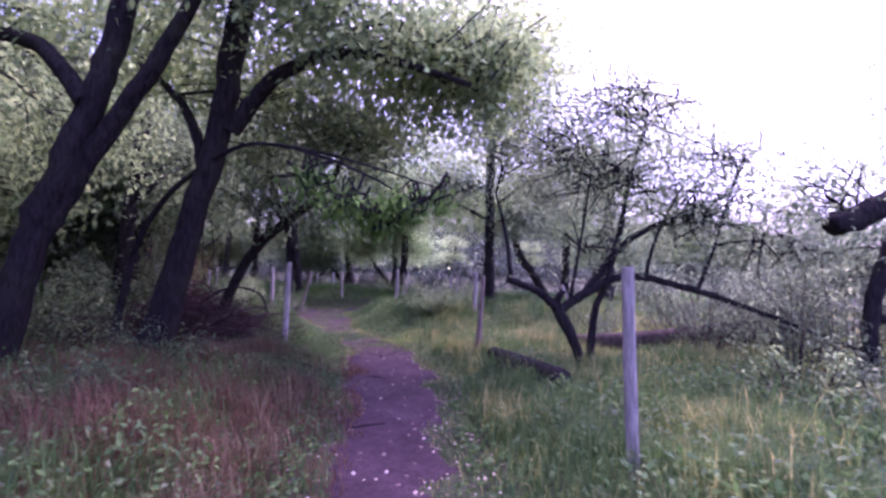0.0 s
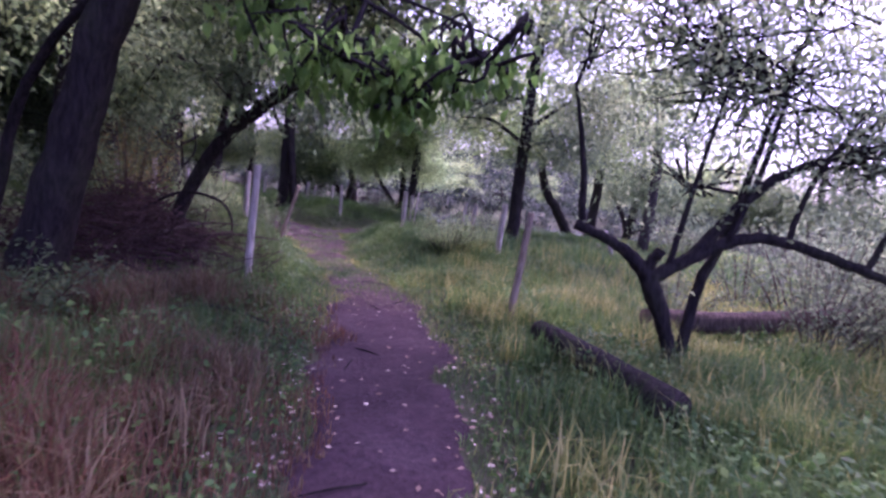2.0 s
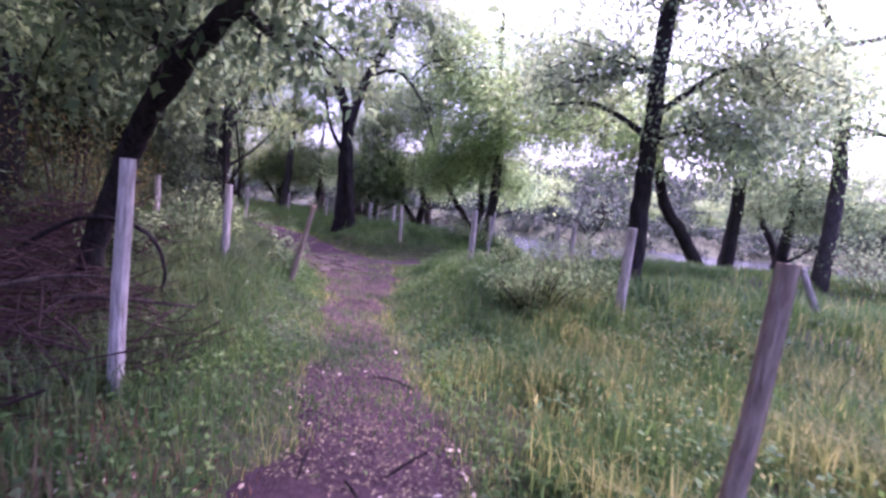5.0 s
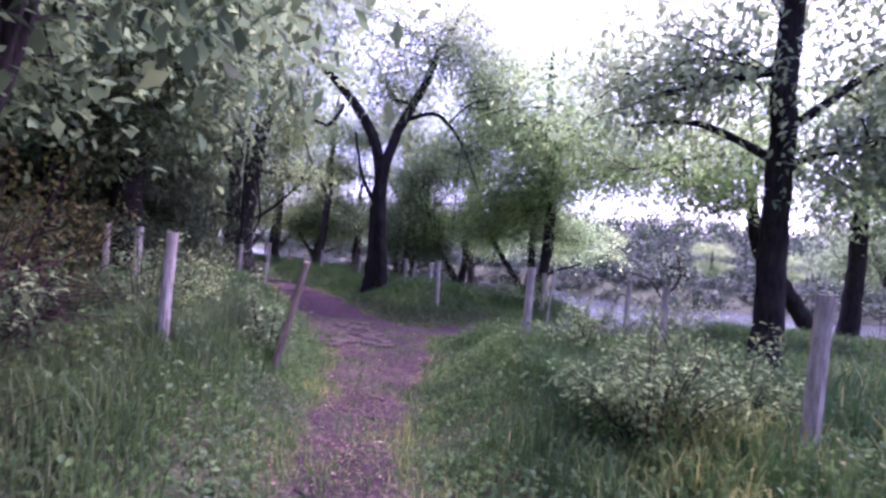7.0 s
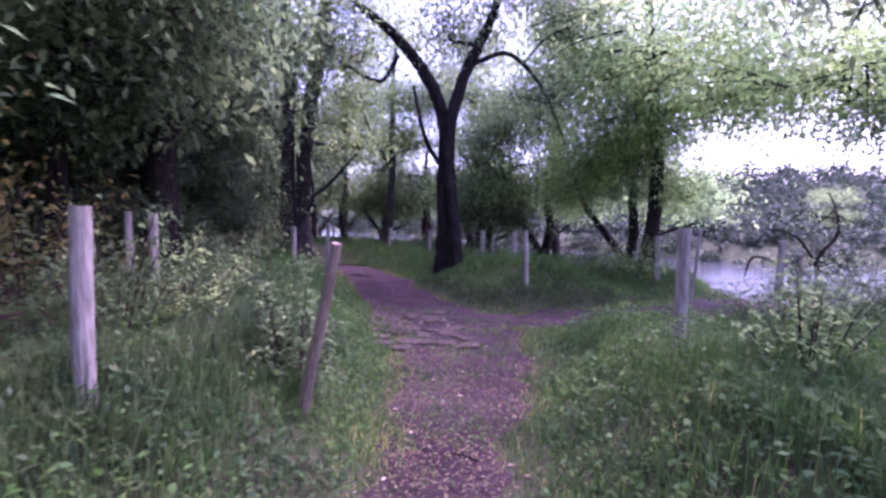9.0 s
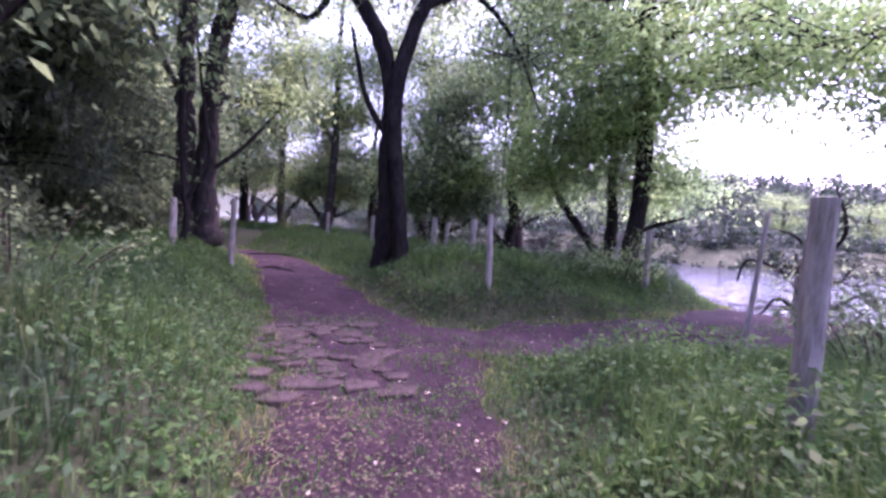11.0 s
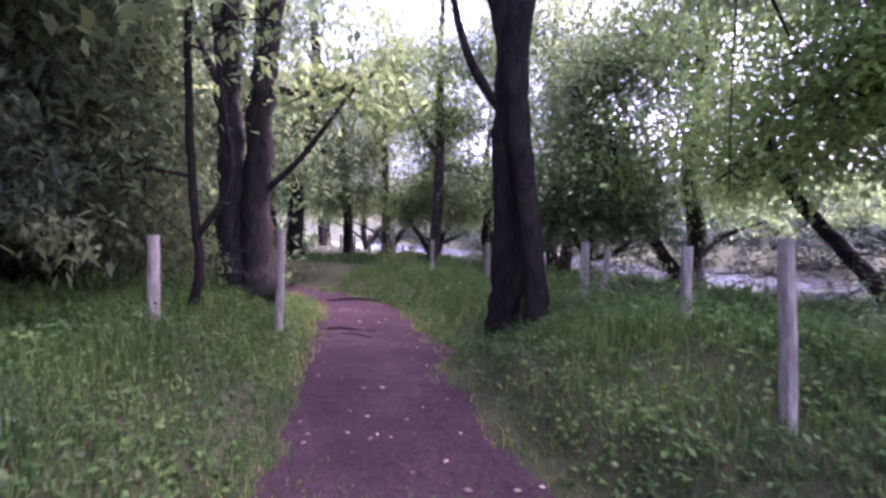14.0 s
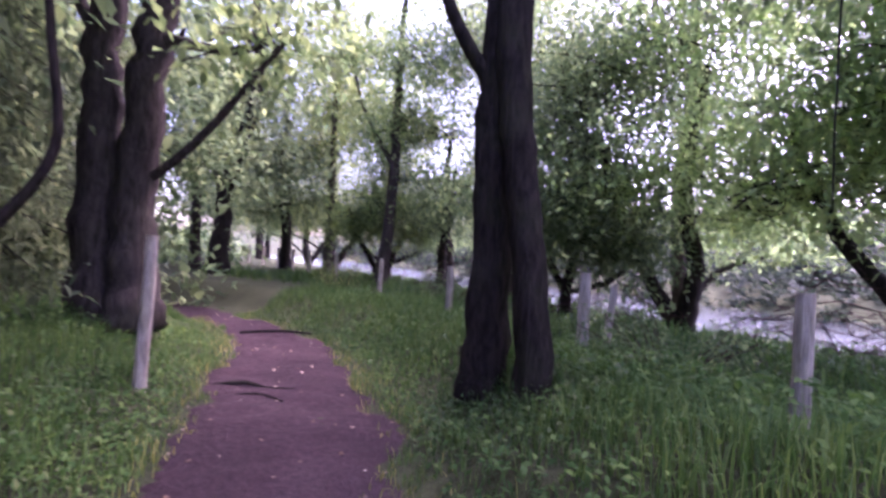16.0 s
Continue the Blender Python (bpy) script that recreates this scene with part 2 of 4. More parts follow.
def make_tree(name, base, yaw, stems, blobs, label, leaf, seed, bark=None, leaf_size=0.12, per_tip=55, spread=0.3,
              sides=14, slim=0.5, droop=0.5, group="", category="tree", shell=0.4, rough=0.05, broad=False):
    """A tree: stems are lines (x, y, z, r) from the base; blobs are (x, y, z, rx, ry, rz, tips), each filled with twigs and leaves."""
    rng = np.random.default_rng(seed)
    bark = bark or BARK
    leaf_size, per_tip, spread = leaf_size * 1.1, int(per_tip * 0.9), spread * 1.1
    tree = empty(name, pose(*base, 0, 0, yaw), label, category, group)
    joints = []
    for i, st in enumerate(stems):
        line = bez(st, 7)
        vs, fs = [], []
        thick = st[0][3]
        line[1:-1, :3] += rng.normal(0, 0.08 * thick, (len(line) - 2, 3))
        tube(vs, fs, line, sides if thick > 0.1 else 8, rng, rough, 0.16 if st[0][2] < 0.1 and thick > 0.12 else 0.0)
        under("trunk" if st[0][2] < 0.2 else "limb", mesh_of("trunk", vs, fs, bark, True), tree)
        joints.append(line)
    joints = np.concatenate(joints) if joints else np.zeros((1, 4))
    vs, fs, centres = [], [], []
    for blob in blobs:
        tips = in_blob(blob, blob[6], rng, shell)
        centre = np.array(blob[:3])
        high = joints[joints[:, 2] > min(0.45 * joints[:, 2].max(), blob[2])]
        if not len(high):
            high = joints
        hub = high[np.argmin(np.linalg.norm(high[:, :3] - centre, axis=1) + rng.uniform(0, 0.1, len(high)))]
        r0 = min(max(hub[3] * 0.55, 0.02), 0.07)
        hubs = np.array([hub[:3] + (centre - hub[:3]) * f for f in (0.35, 0.7, 1.0)])
        main = bez([(*hub[:3], r0), (*(hub[:3] * 0.5 + centre * 0.5 + rng.normal(0, 0.15, 3)), r0 * 0.7), (*centre, r0 * 0.35)], 5)
        tube(vs, fs, main, 6, rng, 0.05)
        for k, tip in enumerate(tips):
            origin = main[rng.integers(3, len(main)), :3] + rng.normal(0, 0.2, 3) * np.array(blob[3:6])
            if k % 2 == 0:
                mid = origin * 0.45 + tip * 0.55 + rng.normal(0, 0.12, 3) + np.array((0, 0, 0.1))
                tube(vs, fs, bez([(*origin, 0.014), (*mid, 0.010), (*tip, 0.005)], 3), 4, rng)
            along = rng.uniform(0.55, 1.05, per_tip)[:, None]
            pts = origin + (tip - origin) * along + rng.normal(0, spread, (per_tip, 3)) * (1, 1, 0.75)
            centres.append(pts)
    if vs:
        tagged(under("twigwork", mesh_of("twigwork", vs, fs, bark, True), tree), kind="stuff")
    if centres:
        v, f = broad_leaves(np.concatenate(centres), leaf_size, rng, droop) if broad else leaves(np.concatenate(centres), leaf_size, rng, droop, slim)
        tagged(under("crown", fast_mesh("crown", v, f, leaf), tree), kind="stuff")
    return tree


# ---- the plan: path lines, shore, heights ----
WAY = [(0.0, -8, .6), (-.2, 0, .5), (-.42, 3.4, .44), (-.5, 5.2, .52), (-.7, 6.9, .62), (-1.05, 8.3, .58), (-1.35, 9.1, .52), (-1.8, 10.3, .42),
       (-2.2, 11.2, .44), (-2.6, 12.3, .46), (-3.0, 13.3, .56), (-3.5, 14.6, .75), (-4.1, 15.8, .95), (-5.1, 16.9, .9), (-6.0, 17.65, .76),
       (-7.55, 19.25, .74), (-9.2, 20.8, .72), (-10.1, 21.5, .68), (-11.6, 22.2, .45), (-14.5, 22.7, .4), (-18, 22.4, .4), (-30, 21, .4)]
BRANCH = [(-4.6, 16.8, .5), (-3.5, 17.3, .62), (-2.2, 18.05, .76), (-0.9, 19.1, .9), (0.2, 20.8, 1.0), (1.0, 22.6, 1.0), (1.6, 24.5, 1.0)]
SHORE_X = [-300, -60, -24, -17, -10, -6, -2, 0.5, 3, 6, 9, 14, 30, 80, 300]
SHORE_Y = [210, 66, 42, 37, 32.8, 30.5, 27.5, 25.4, 25.2, 26, 28, 30, 33, 40, 70]
WATER_Z = -0.62


def line_gap(x, y, line):
    """Distance to a line of (x, y, half width), minus its half width; and the signed side (left negative)."""
    best, side = np.full(np.shape(x), 1e9), np.zeros(np.shape(x))
    for (ax, ay, aw), (bx, by, bw) in zip(line, line[1:]):
        dx, dy = bx - ax, by - ay
        t = np.clip(((x - ax) * dx + (y - ay) * dy) / (dx * dx + dy * dy), 0, 1)
        d = np.hypot(x - ax - t * dx, y - ay - t * dy) - (aw + (bw - aw) * t)
        s = np.sign((x - ax) * dy - (y - ay) * dx)
        side = np.where(d < best, s, side)
        best = np.minimum(best, d)
    return best, side


def wobble(x, y, f, seed=0.0):
    return (np.sin(x * f + 1.3 * np.sin(y * f * 0.7 + seed) + seed) + np.sin(y * f * 1.27 + 1.7 * np.sin(x * f * 0.6 - seed) + 2 * seed)
            + 0.5 * np.sin((x + y) * f * 2.3 + seed)) / 2.5


def smooth(v, a, b):
    t = np.clip((v - a) / (b - a), 0, 1)
    return t * t * (3 - 2 * t)


def height(x, y):
    x, y = np.asarray(x, float), np.asarray(y, float)
    gap, side = line_gap(x, y, WAY)
    gap2, side2 = line_gap(x, y, BRANCH)
    near = np.minimum(gap, gap2)
    h = 0.10 * smooth(near, 0, 1.2) + 0.03 * wobble(x, y, 1.7) * smooth(near, -0.2, 1) + 0.012 * wobble(x, y, 6.0, 2)
    dip = smooth(y, 10, 12.5) * (1 - smooth(y, 17.2, 19.5))
    h = h - 0.13 * dip * (1 - smooth(near, -.1, .8)) + 0.26 * smooth(near, .05, .35) * smooth(y, 17.2, 18.0) * (1 - smooth(y, 18.8, 20.4)) * np.where((side2 < 0) & (side > 0), 1, 0)
    left = np.where(side < 0, gap, 0)
    right = np.where(side > 0, near, 0)
    h = h + 0.34 * smooth(left, 0.15, 1.3) * smooth(y, 9, 11) + 0.3 * smooth(right, 0.3, 1.3) * smooth(y, 10.5, 12.5) * (1 - .75 * smooth(y, 13.6, 15.2) * (1 - smooth(y, 18, 19))) + 0.5 * smooth(left, 4, 14)
    land = (np.interp(x, SHORE_X, SHORE_Y) - y) * 0.83
    h = h * smooth(land, 0.5, 3) + (WATER_Z + 0.05) * (1 - smooth(land, 0.2, 4.5)) - 1.3 * smooth(-land, 0, 4)
    far = -land - 17
    h = h + 2.7 * smooth(far, -2, 3) + 15 * smooth(far, 25, 110)
    return h


# ---- ground sheet ----
def spaced(lo, hi, step, reach):
    mid = list(np.arange(lo, hi, step))
    out, s, v = [], step, hi
    while v < reach:
        out.append(v)
        s *= 1.25
        v += s
    back, s, v = [], step, lo
    while v > -reach:
        s *= 1.25
        v -= s
        back.append(v)
    return np.array(back[::-1] + mid + out)


def grid_sheet(name, xs, ys, hfun, material, keep=None):
    gx, gy = np.meshgrid(xs, ys)
    gz = hfun(gx, gy)
    nx, ny = len(xs), len(ys)
    idx = np.arange(nx * ny).reshape(ny, nx)
    f = np.stack([idx[:-1, :-1], idx[:-1, 1:], idx[1:, 1:], idx[1:, :-1]], -1).reshape(-1, 4)
    v = np.stack([gx.ravel(), gy.ravel(), gz.ravel()], 1)
    if keep is not None:
        ok = keep.ravel()[f].any(1)
        f = f[ok]
        used = np.unique(f)
        remap = np.zeros(len(v), int)
        remap[used] = np.arange(len(used))
        v, f = v[used], remap[f]
    return new(name, fast_mesh(name, v, f, material, True))


ground = grid_sheet("ground", spaced(-13, 8, 0.22, 900), spaced(-5, 33, 0.22, 900), height, GROUND)
tagged(ground, "grassy meadow soil sloping down to a river", "ground", kind="structure")


def way_mask(x, y):
    rag = 0.13 * wobble(x, y, 3.1, 5) + 0.09 * wobble(x, y, 9.0, 1)
    return np.maximum(-line_gap(x, y, WAY)[0], -line_gap(x, y, BRANCH)[0]) + rag


pxs, pys = np.arange(-20, 3.5, 0.09), np.arange(-6, 29, 0.09)
pgx, pgy = np.meshgrid(pxs, pys)
pmask = way_mask(pgx, pgy)


def way_height(x, y):
    m = way_mask(x, y)
    return height(x, y) - 0.03 + 0.045 * smooth(m, -0.05, 0.12) + 0.011 * wobble(x, y, 13, 3) + 0.008 * wobble(x, y, 29, 4)


dirt = grid_sheet("dirt_path", pxs, pys, way_height, SOIL, pmask > -0.06)
tagged(dirt, "trodden mauve-brown earth footpath with fallen leaves", "path", kind="structure")

river = new("river", fast_mesh("river", [(-500, 20, WATER_Z), (500, 20, WATER_Z), (500, 420, WATER_Z), (-500, 420, WATER_Z)], [(0, 1, 2, 3)], WATER))
tagged(river, "calm river water reflecting the pale sky", "river", kind="structure")


# ---- fence posts ----
def fence_post(x, y, top, width, lean_x=0.0, lean_y=0.0, brown=False, seed=0, bottom=None, shape="post"):
    rng = np.random.default_rng(900 + seed)
    z0 = float(height(x, y))
    tall = top - z0 + 0.15
    vs, fs = [], []
    n = 9
    line = np.array([(0.003 * math.sin(i * 0.9 + seed), 0.003 * math.cos(i * 0.7 + seed), -0.15 + tall * i / n, width / 2 * (1.06 - 0.1 * i / n)) for i in range(n + 1)])
    tube(vs, fs, line, 10, rng, 0.035)
    ob = new("fence_post", mesh_of("fence_post", vs, fs, POST_BROWN if brown else POST, False))
    ob.matrix_world = pose(x, y, z0, lean_y, lean_x) @ pose(0, 0, 0, 0, 0, rng.uniform(0, 90))
    return tagged(ob, "weathered brown leaning wooden fence post in grass" if brown else "weathered pale grey wooden fence post in grass",
                  "fence post", "fence posts along the path")


POSTS = [(1.22, 3.45, 1.54, .085, -2, 0), (-2.74, 8.52, 1.545, .09, 1, 0), (0.73, 11.75, 1.44, .105, 1, 1), (-1.43, 14.75, 1.41, .115, 0, 0),
         (-3.88, 18.43, 1.32, .085, -2, 0), (-4.55, 19.83, 1.25, .095, 0, 1), (-6.06, 21.88, 1.25, .12, 0, 0), (-5.85, 22.0, 1.15, .08, 5, 0), (-8.34, 23.24, 1.19, .11, -1, 0),
         (-11.2, 25.4, 1.2, .11, 2, 1), (-14.0, 27.2, 1.25, .11, -2, 1), (-16.6, 28.8, 1.3, .11, 1, 2), (-19, 30.4, 1.3, .11, 3, 1), (-21.2, 31.7, 1.3, .11, -2, 0),
         (-23.4, 32.8, 1.3, .11, 2, 0), (-25.6, 33.8, 1.3, .11, 0, 1), (-1.75, 21.1, 1.25, .11, 0, 2), (0.3, 20.4, 1.25, .12, 1, 0),
         (-1.3, 16.45, 1.42, .04, 4, 0), (-3.97, 11.2, 1.43, .09, 1, 1), (-8.45, 17.35, 1.27, .1, -1, 0), (-9.02, 19.08, 1.35, .1, 1, 0),
         (-7.15, 13.6, 1.44, .11, 0, 1), (-8.3, 14.0, 1.45, .1, -1, 1), (-9.6, 13.6, 1.45, .12, 1, 0), (-11.4, 13.9, 1.5, .13, -2, 0), (-11.5, 16.8, 1.5, .11, 2, 1),
         (1.4, 24.2, 0.9, .1, 1, 1), (-2.3, 22.6, 1.2, .08, 8, 0), (.41, 15.7, 1.32, .1, 1, 0)]
for i, (x, y, top, w, lx, ly) in enumerate(POSTS):
    fence_post(x, y, top, w, lx, ly, seed=i)
fence_post(0.55, 8.08, 1.40, .082, 3, 1, brown=True, seed=50)
fence_post(-3.7, 12.35, 1.30, .07, 15, 3, brown=True, seed=52)
fence_post(3.5, 13.1, 1.2, .09, -24, 0, seed=51)

# ---- trees by the path ----
g = lambda x, y: (x, y, float(height(x, y)) - 0.05)

make_tree("leaning_tree", g(-5.15, 5.7), 0,
          [[(0, 0, 0, .2), (.32, .1, 1.6, .16), (.66, .2, 2.8, .15), (.9, .3, 3.7, .14), (1.1, .4, 5.2, .13), (.9, .5, 7.5, .08)],
           [(.42, .15, 1.8, .13), (1.0, .3, 3.0, .12), (1.7, .4, 4.3, .1), (2.3, .6, 6.2, .06)],
           [(.8, .2, 3.3, .12), (.0, .4, 4.1, .1), (-1.3, .6, 4.4, .06)]],
          [(-1.0, 0.6, 4.6, 1.6, 1.5, .9, 40), (1.6, 1.4, 5.6, 2.3, 2, 1.5, 70), (3.4, .6, 5.5, 1.7, 1.6, 1.1, 55), (-1.5, 3, 3.6, 1.6, 1.6, 1.2, 40), (0.5, 1, 7.4, 2.6, 2.6, 1.4, 60)],
          "leaning dark-barked tree with a dense green crown over a path", LEAF_MID, 1, leaf_size=.105, per_tip=75)
make_tree("leaning_tree", g(-4.05, 6.85), 0,
          [[(0, 0, 0, .22), (.4, 0, 1.6, .165), (.85, 0, 3.4, .155), (1.05, 0, 5, .16), (1.4, 0, 7, .12)],
           [(1.0, 0, 3.3, .12), (1.7, -.1, 4.1, .1), (2.8, -.3, 4.3, .07), (4.3, -.7, 3.75, .035)],
           [(.7, 0, 2.5, .1), (.1, .5, 3.7, .07), (-.9, .8, 4.6, .04)]],
          [(2.9, -.2, 4.6, 1.5, 1.4, .9, 60), (4.6, 0.3, 4.7, 1.5, 1.4, 1.1, 60), (1.0, 1.6, 4.4, 1.8, 1.5, 1.1, 50), (-.8, 1.2, 4.9, 1.5, 1.5, 1, 45),
           (2.2, 2.6, 5.2, 2.2, 1.8, 1.4, 60), (1.5, 0, 7, 2.5, 2.5, 1.3, 50), (4.4, 2.4, 6.0, 1.8, 1.8, 1.3, 60), (4.0, .9, 4.3, 1.6, 1.4, .9, 60), (5.2, 2.4, 5.0, 1.5, 1.5, 1.1, 50)],
          "leaning dark tree with green foliage hanging over a path", LEAF_MID, 2, leaf_size=.105, per_tip=75)
make_tree("bowed_sapling", g(-4.9, 7.3), 0,
          [[(0, 0, 0, .06), (.5, -.1, 2.0, .045), (2.0, -.7, 3.0, .03), (3.4, -1.5, 2.75, .018), (4.5, -1.95, 2.2, .008)],
           [(2.8, -1.2, 2.95, .02), (3.7, -1.6, 2.7, .014), (4.8, -1.8, 2.35, .006)]],
          [(4.1, -2.0, 1.98, .28, .2, .2, 40), (4.42, -2.0, 2.06, .25, .2, .2, 26), (3.8, -1.9, 2.1, .28, .22, .22, 34), (4.75, -1.9, 2.18, .22, .2, .18, 12), (3.4, -1.75, 2.35, .35, .25, .25, 26)],
          "thin sapling bowed over a path with large drooping leaves", LEAF_BROAD, 3, leaf_size=.062, per_tip=10, spread=.07, droop=1.1, category="sapling", broad=True)
make_tree("crooked_tree", g(-4.5, 9.9), -15,
          [[(0, 0, 0, .12), (.1, 0, .55, .1), (.5, 0, 1.3, .095), (1.0, -.1, 1.8, .09), (1.7, -.2, 2.25, .08), (2.4, -.2, 2.8, .06), (2.9, -.2, 3.8, .035)],
           [(.7, 0, 1.5, .06), (.65, .2, 2.3, .045), (.8, .3, 3.6, .025)], [(.95, 0, 1.75, .05), (1.0, .1, 2.6, .04), (.9, .1, 3.6, .025)]],
          [(2.2, -.1, 3.8, 1.5, 1.2, .8, 70), (.8, 0, 3.5, 1.2, 1.1, .8, 50), (3.4, 0, 3.7, 1.1, 1.1, .9, 50), (2.3, .3, 2.5, .8, .6, .35, 18), (1.3, -.5, 2.6, .7, .5, .5, 26), (-.9, .3, 2.6, 1.0, 1.0, .8, 50), (1.5, 0, 5.2, 1.9, 1.8, 1.1, 60)],
          "crooked dark tree bending over a fence, full green crown", LEAF_DEEP, 4, leaf_size=.1)
make_tree("hazel_tree", g(-8.6, 13.2), 0, [[(0, 0, 0, .12), (.2, 0, 2, .1), (.4, 0, 4.5, .05)], [(.1, .1, 0, .1), (-.5, .3, 1.6, .08), (-.9, .4, 3.4, .04)]],
          [(.6, 0, 2.7, 1.6, 1.5, .9, 90), (-.8, .4, 3.4, 1.7, 1.6, 1.1, 80), (.6, .2, 4.6, 1.9, 1.9, 1.1, 90), (1.6, .8, 3.6, 1.2, 1.2, 1.0, 50)],
          "dense leafy tree with a low crown behind a fence", LEAF_DEEP, 14, leaf_size=.1)
make_tree("forked_tree", g(-6.58, 20.45), 30,
          [[(0, 0, 0, .2), (.03, 0, 1, .165), (0, 0, 2.2, .16), (-.02, 0, 3.5, .155), (-.4, .1, 4.7, .15), (-1.3, .2, 5.8, .12), (-2.5, .3, 6.8, .08), (-3.2, .3, 8.2, .04)],
           [(.34, -.5, 0, .14), (.25, -.36, 1.2, .12), (.13, -.22, 2.2, .125), (.08, -.15, 3.5, .14), (.45, -.1, 4.9, .13), (1.0, 0, 6.1, .11), (1.5, .1, 7.6, .08), (2.2, .2, 9, .04)],
           [(-.05, 0, 2.6, .07), (-.5, -.1, 3.3, .05), (-.8, -.1, 4.5, .03)],
           [(.5, -.1, 5.0, .06), (1.4, -.3, 5.3, .05), (2.2, -.5, 4.5, .035), (2.8, -.6, 3.2, .012)],
           [(-1.2, .2, 5.3, .07), (-1.6, 0, 4.6, .05), (-2.4, -.2, 4.9, .03)]],
          [(0, .3, 6.0, 1.0, .9, 1.1, 40), (-2.6, .2, 6.6, 1.6, 1.5, 1.0, 70), (1.8, .1, 7.2, 2.0, 1.8, 1.2, 90), (2.4, -.4, 4.3, 1.0, .9, .8, 34), (-1.6, 0, 8.2, 2.2, 2.0, 1.2, 80), (.2, -1.2, 7.0, 2.6, 1.8, 1.3, 80), (-2.4, 0, 5.0, 1.0, 1.0, .6, 20), (0.6, 1.2, 5.8, 1.4, 1.2, .9, 26), (3.4, .5, 6.2, 1.4, 1.3, .9, 50), (2.6, .3, 8.2, 2, 2, 1.2, 70), (-3.6, .3, 8.0, 1.8, 1.8, 1.2, 60)],
          "dark forked tree with two fused trunks beside a path", LEAF_GREY, 5, leaf_size=.095, per_tip=66, spread=.36, sides=18)
make_tree("twin_trunk_tree", g(-10.4, 19.55), 30,
          [[(-.18, 0, 0, .3), (-.22, 0, .8, .2), (-.26, 0, 2, .175), (-.3, 0, 3.4, .155), (-.3, 0, 5.5, .16), (-.5, 0, 8.5, .09)],
           [(.18, 0, 0, .31), (.14, 0, .8, .22), (.13, 0, 2, .19), (.24, 0, 3.4, .175), (.5, 0, 5.5, .18), (.9, 0, 8.5, .1)],
           [(-.3, 0, 3.0, .07), (-.8, .1, 3.8, .06), (-1.2, .1, 5.0, .04)],
           [(.25, 0, 1.6, .05), (.9, -.2, 2.1, .04), (1.7, -.4, 3.0, .02)]],
          [(-1.4, .3, 5.6, 1.5, 1.5, 1.1, 45), (1.2, -.3, 5.4, 1.4, 1.4, 1.0, 40), (0, 0, 8.4, 2.6, 2.6, 1.6, 70), (1.6, -.4, 3.0, .8, .8, .5, 20), (-2.2, 0, 3.6, 1.2, 1.2, .9, 36)],
          "tall grey-brown tree with two trunks from one root", LEAF_MID, 6, bark=BARK_GREY, leaf_size=.13, per_tip=45, sides=18)
make_tree("sapling", g(-9.1, 18.0), 30,
          [[(0, 0, 0, .06), (.12, 0, .55, .05), (.05, 0, 1.2, .045), (-.02, 0, 2.6, .04), (0, 0, 5.0, .025)], [(.1, 0, .9, .035), (.4, .1, 1.5, .03), (.3, .1, 2.4, .025), (.1, .1, 4, .015)]],
          [(-.3, 0, 4.6, 1.0, 1.0, .8, 22), (.4, .1, 3.2, .7, .7, .5, 12), (-.7, .1, 1.5, .5, .5, .45, 16)],
          "thin crooked dark sapling by a fence post", LEAF_DEEP, 7, leaf_size=.12, per_tip=30, category="sapling")
make_tree("slender_tree", g(1.38, 14.55), 0,
          [[(0, 0, 0, .17), (-.03, 0, 1.5, .14), (-.05, 0, 3.5, .13), (.0, 0, 6, .12), (.1, 0, 9, .06)], [(.1, 0, 2.6, .06), (-.9, .2, 3.2, .04), (-1.7, .3, 3.2, .02)],
           [(.15, 0, 3.2, .06), (1.0, .2, 3.9, .04), (1.8, .1, 4.0, .02)]],
          [(-1.4, .2, 3.6, 1.3, 1.1, .9, 60), (1.6, .2, 3.6, 1.4, 1.2, 1.1, 80), (.2, .2, 5.4, 2.2, 1.8, 1.2, 110), (1.0, -.4, 2.6, .9, .9, .6, 36), (.4, 0, 7.6, 2.2, 1.9, 1.5, 100)],
          "slender dark straight tree with leafy side branches", LEAF_GREY, 8, leaf_size=.1, per_tip=72)
make_tree("tilted_tree", g(4.7, 21.6), 0, [[(0, 0, 0, .2), (-.7, 0, 1.1, .18), (-1.4, 0, 2.2, .16), (-1.8, 0, 4.5, .1)]],
          [(-1.6, 0, 4.6, 1.8, 1.6, 1.3, 55), (-2.4, 0, 3.2, 1.1, 1, .7, 24)], "dark tree tilted towards the river bank", LEAF_DEEP, 9, leaf_size=.14)
make_tree("upright_tree", g(5.6, 22.4), 0, [[(0, 0, 0, .24), (.1, 0, 1.5, .2), (.1, 0, 3.5, .17), (.3, 0, 6, .1)]],
          [(0, 0, 3.9, 1.8, 1.7, 1.2, 55), (.4, 0, 5.9, 1.9, 1.9, 1.2, 50)], "dark upright tree near the river bank", LEAF_DEEP, 10, leaf_size=.14)
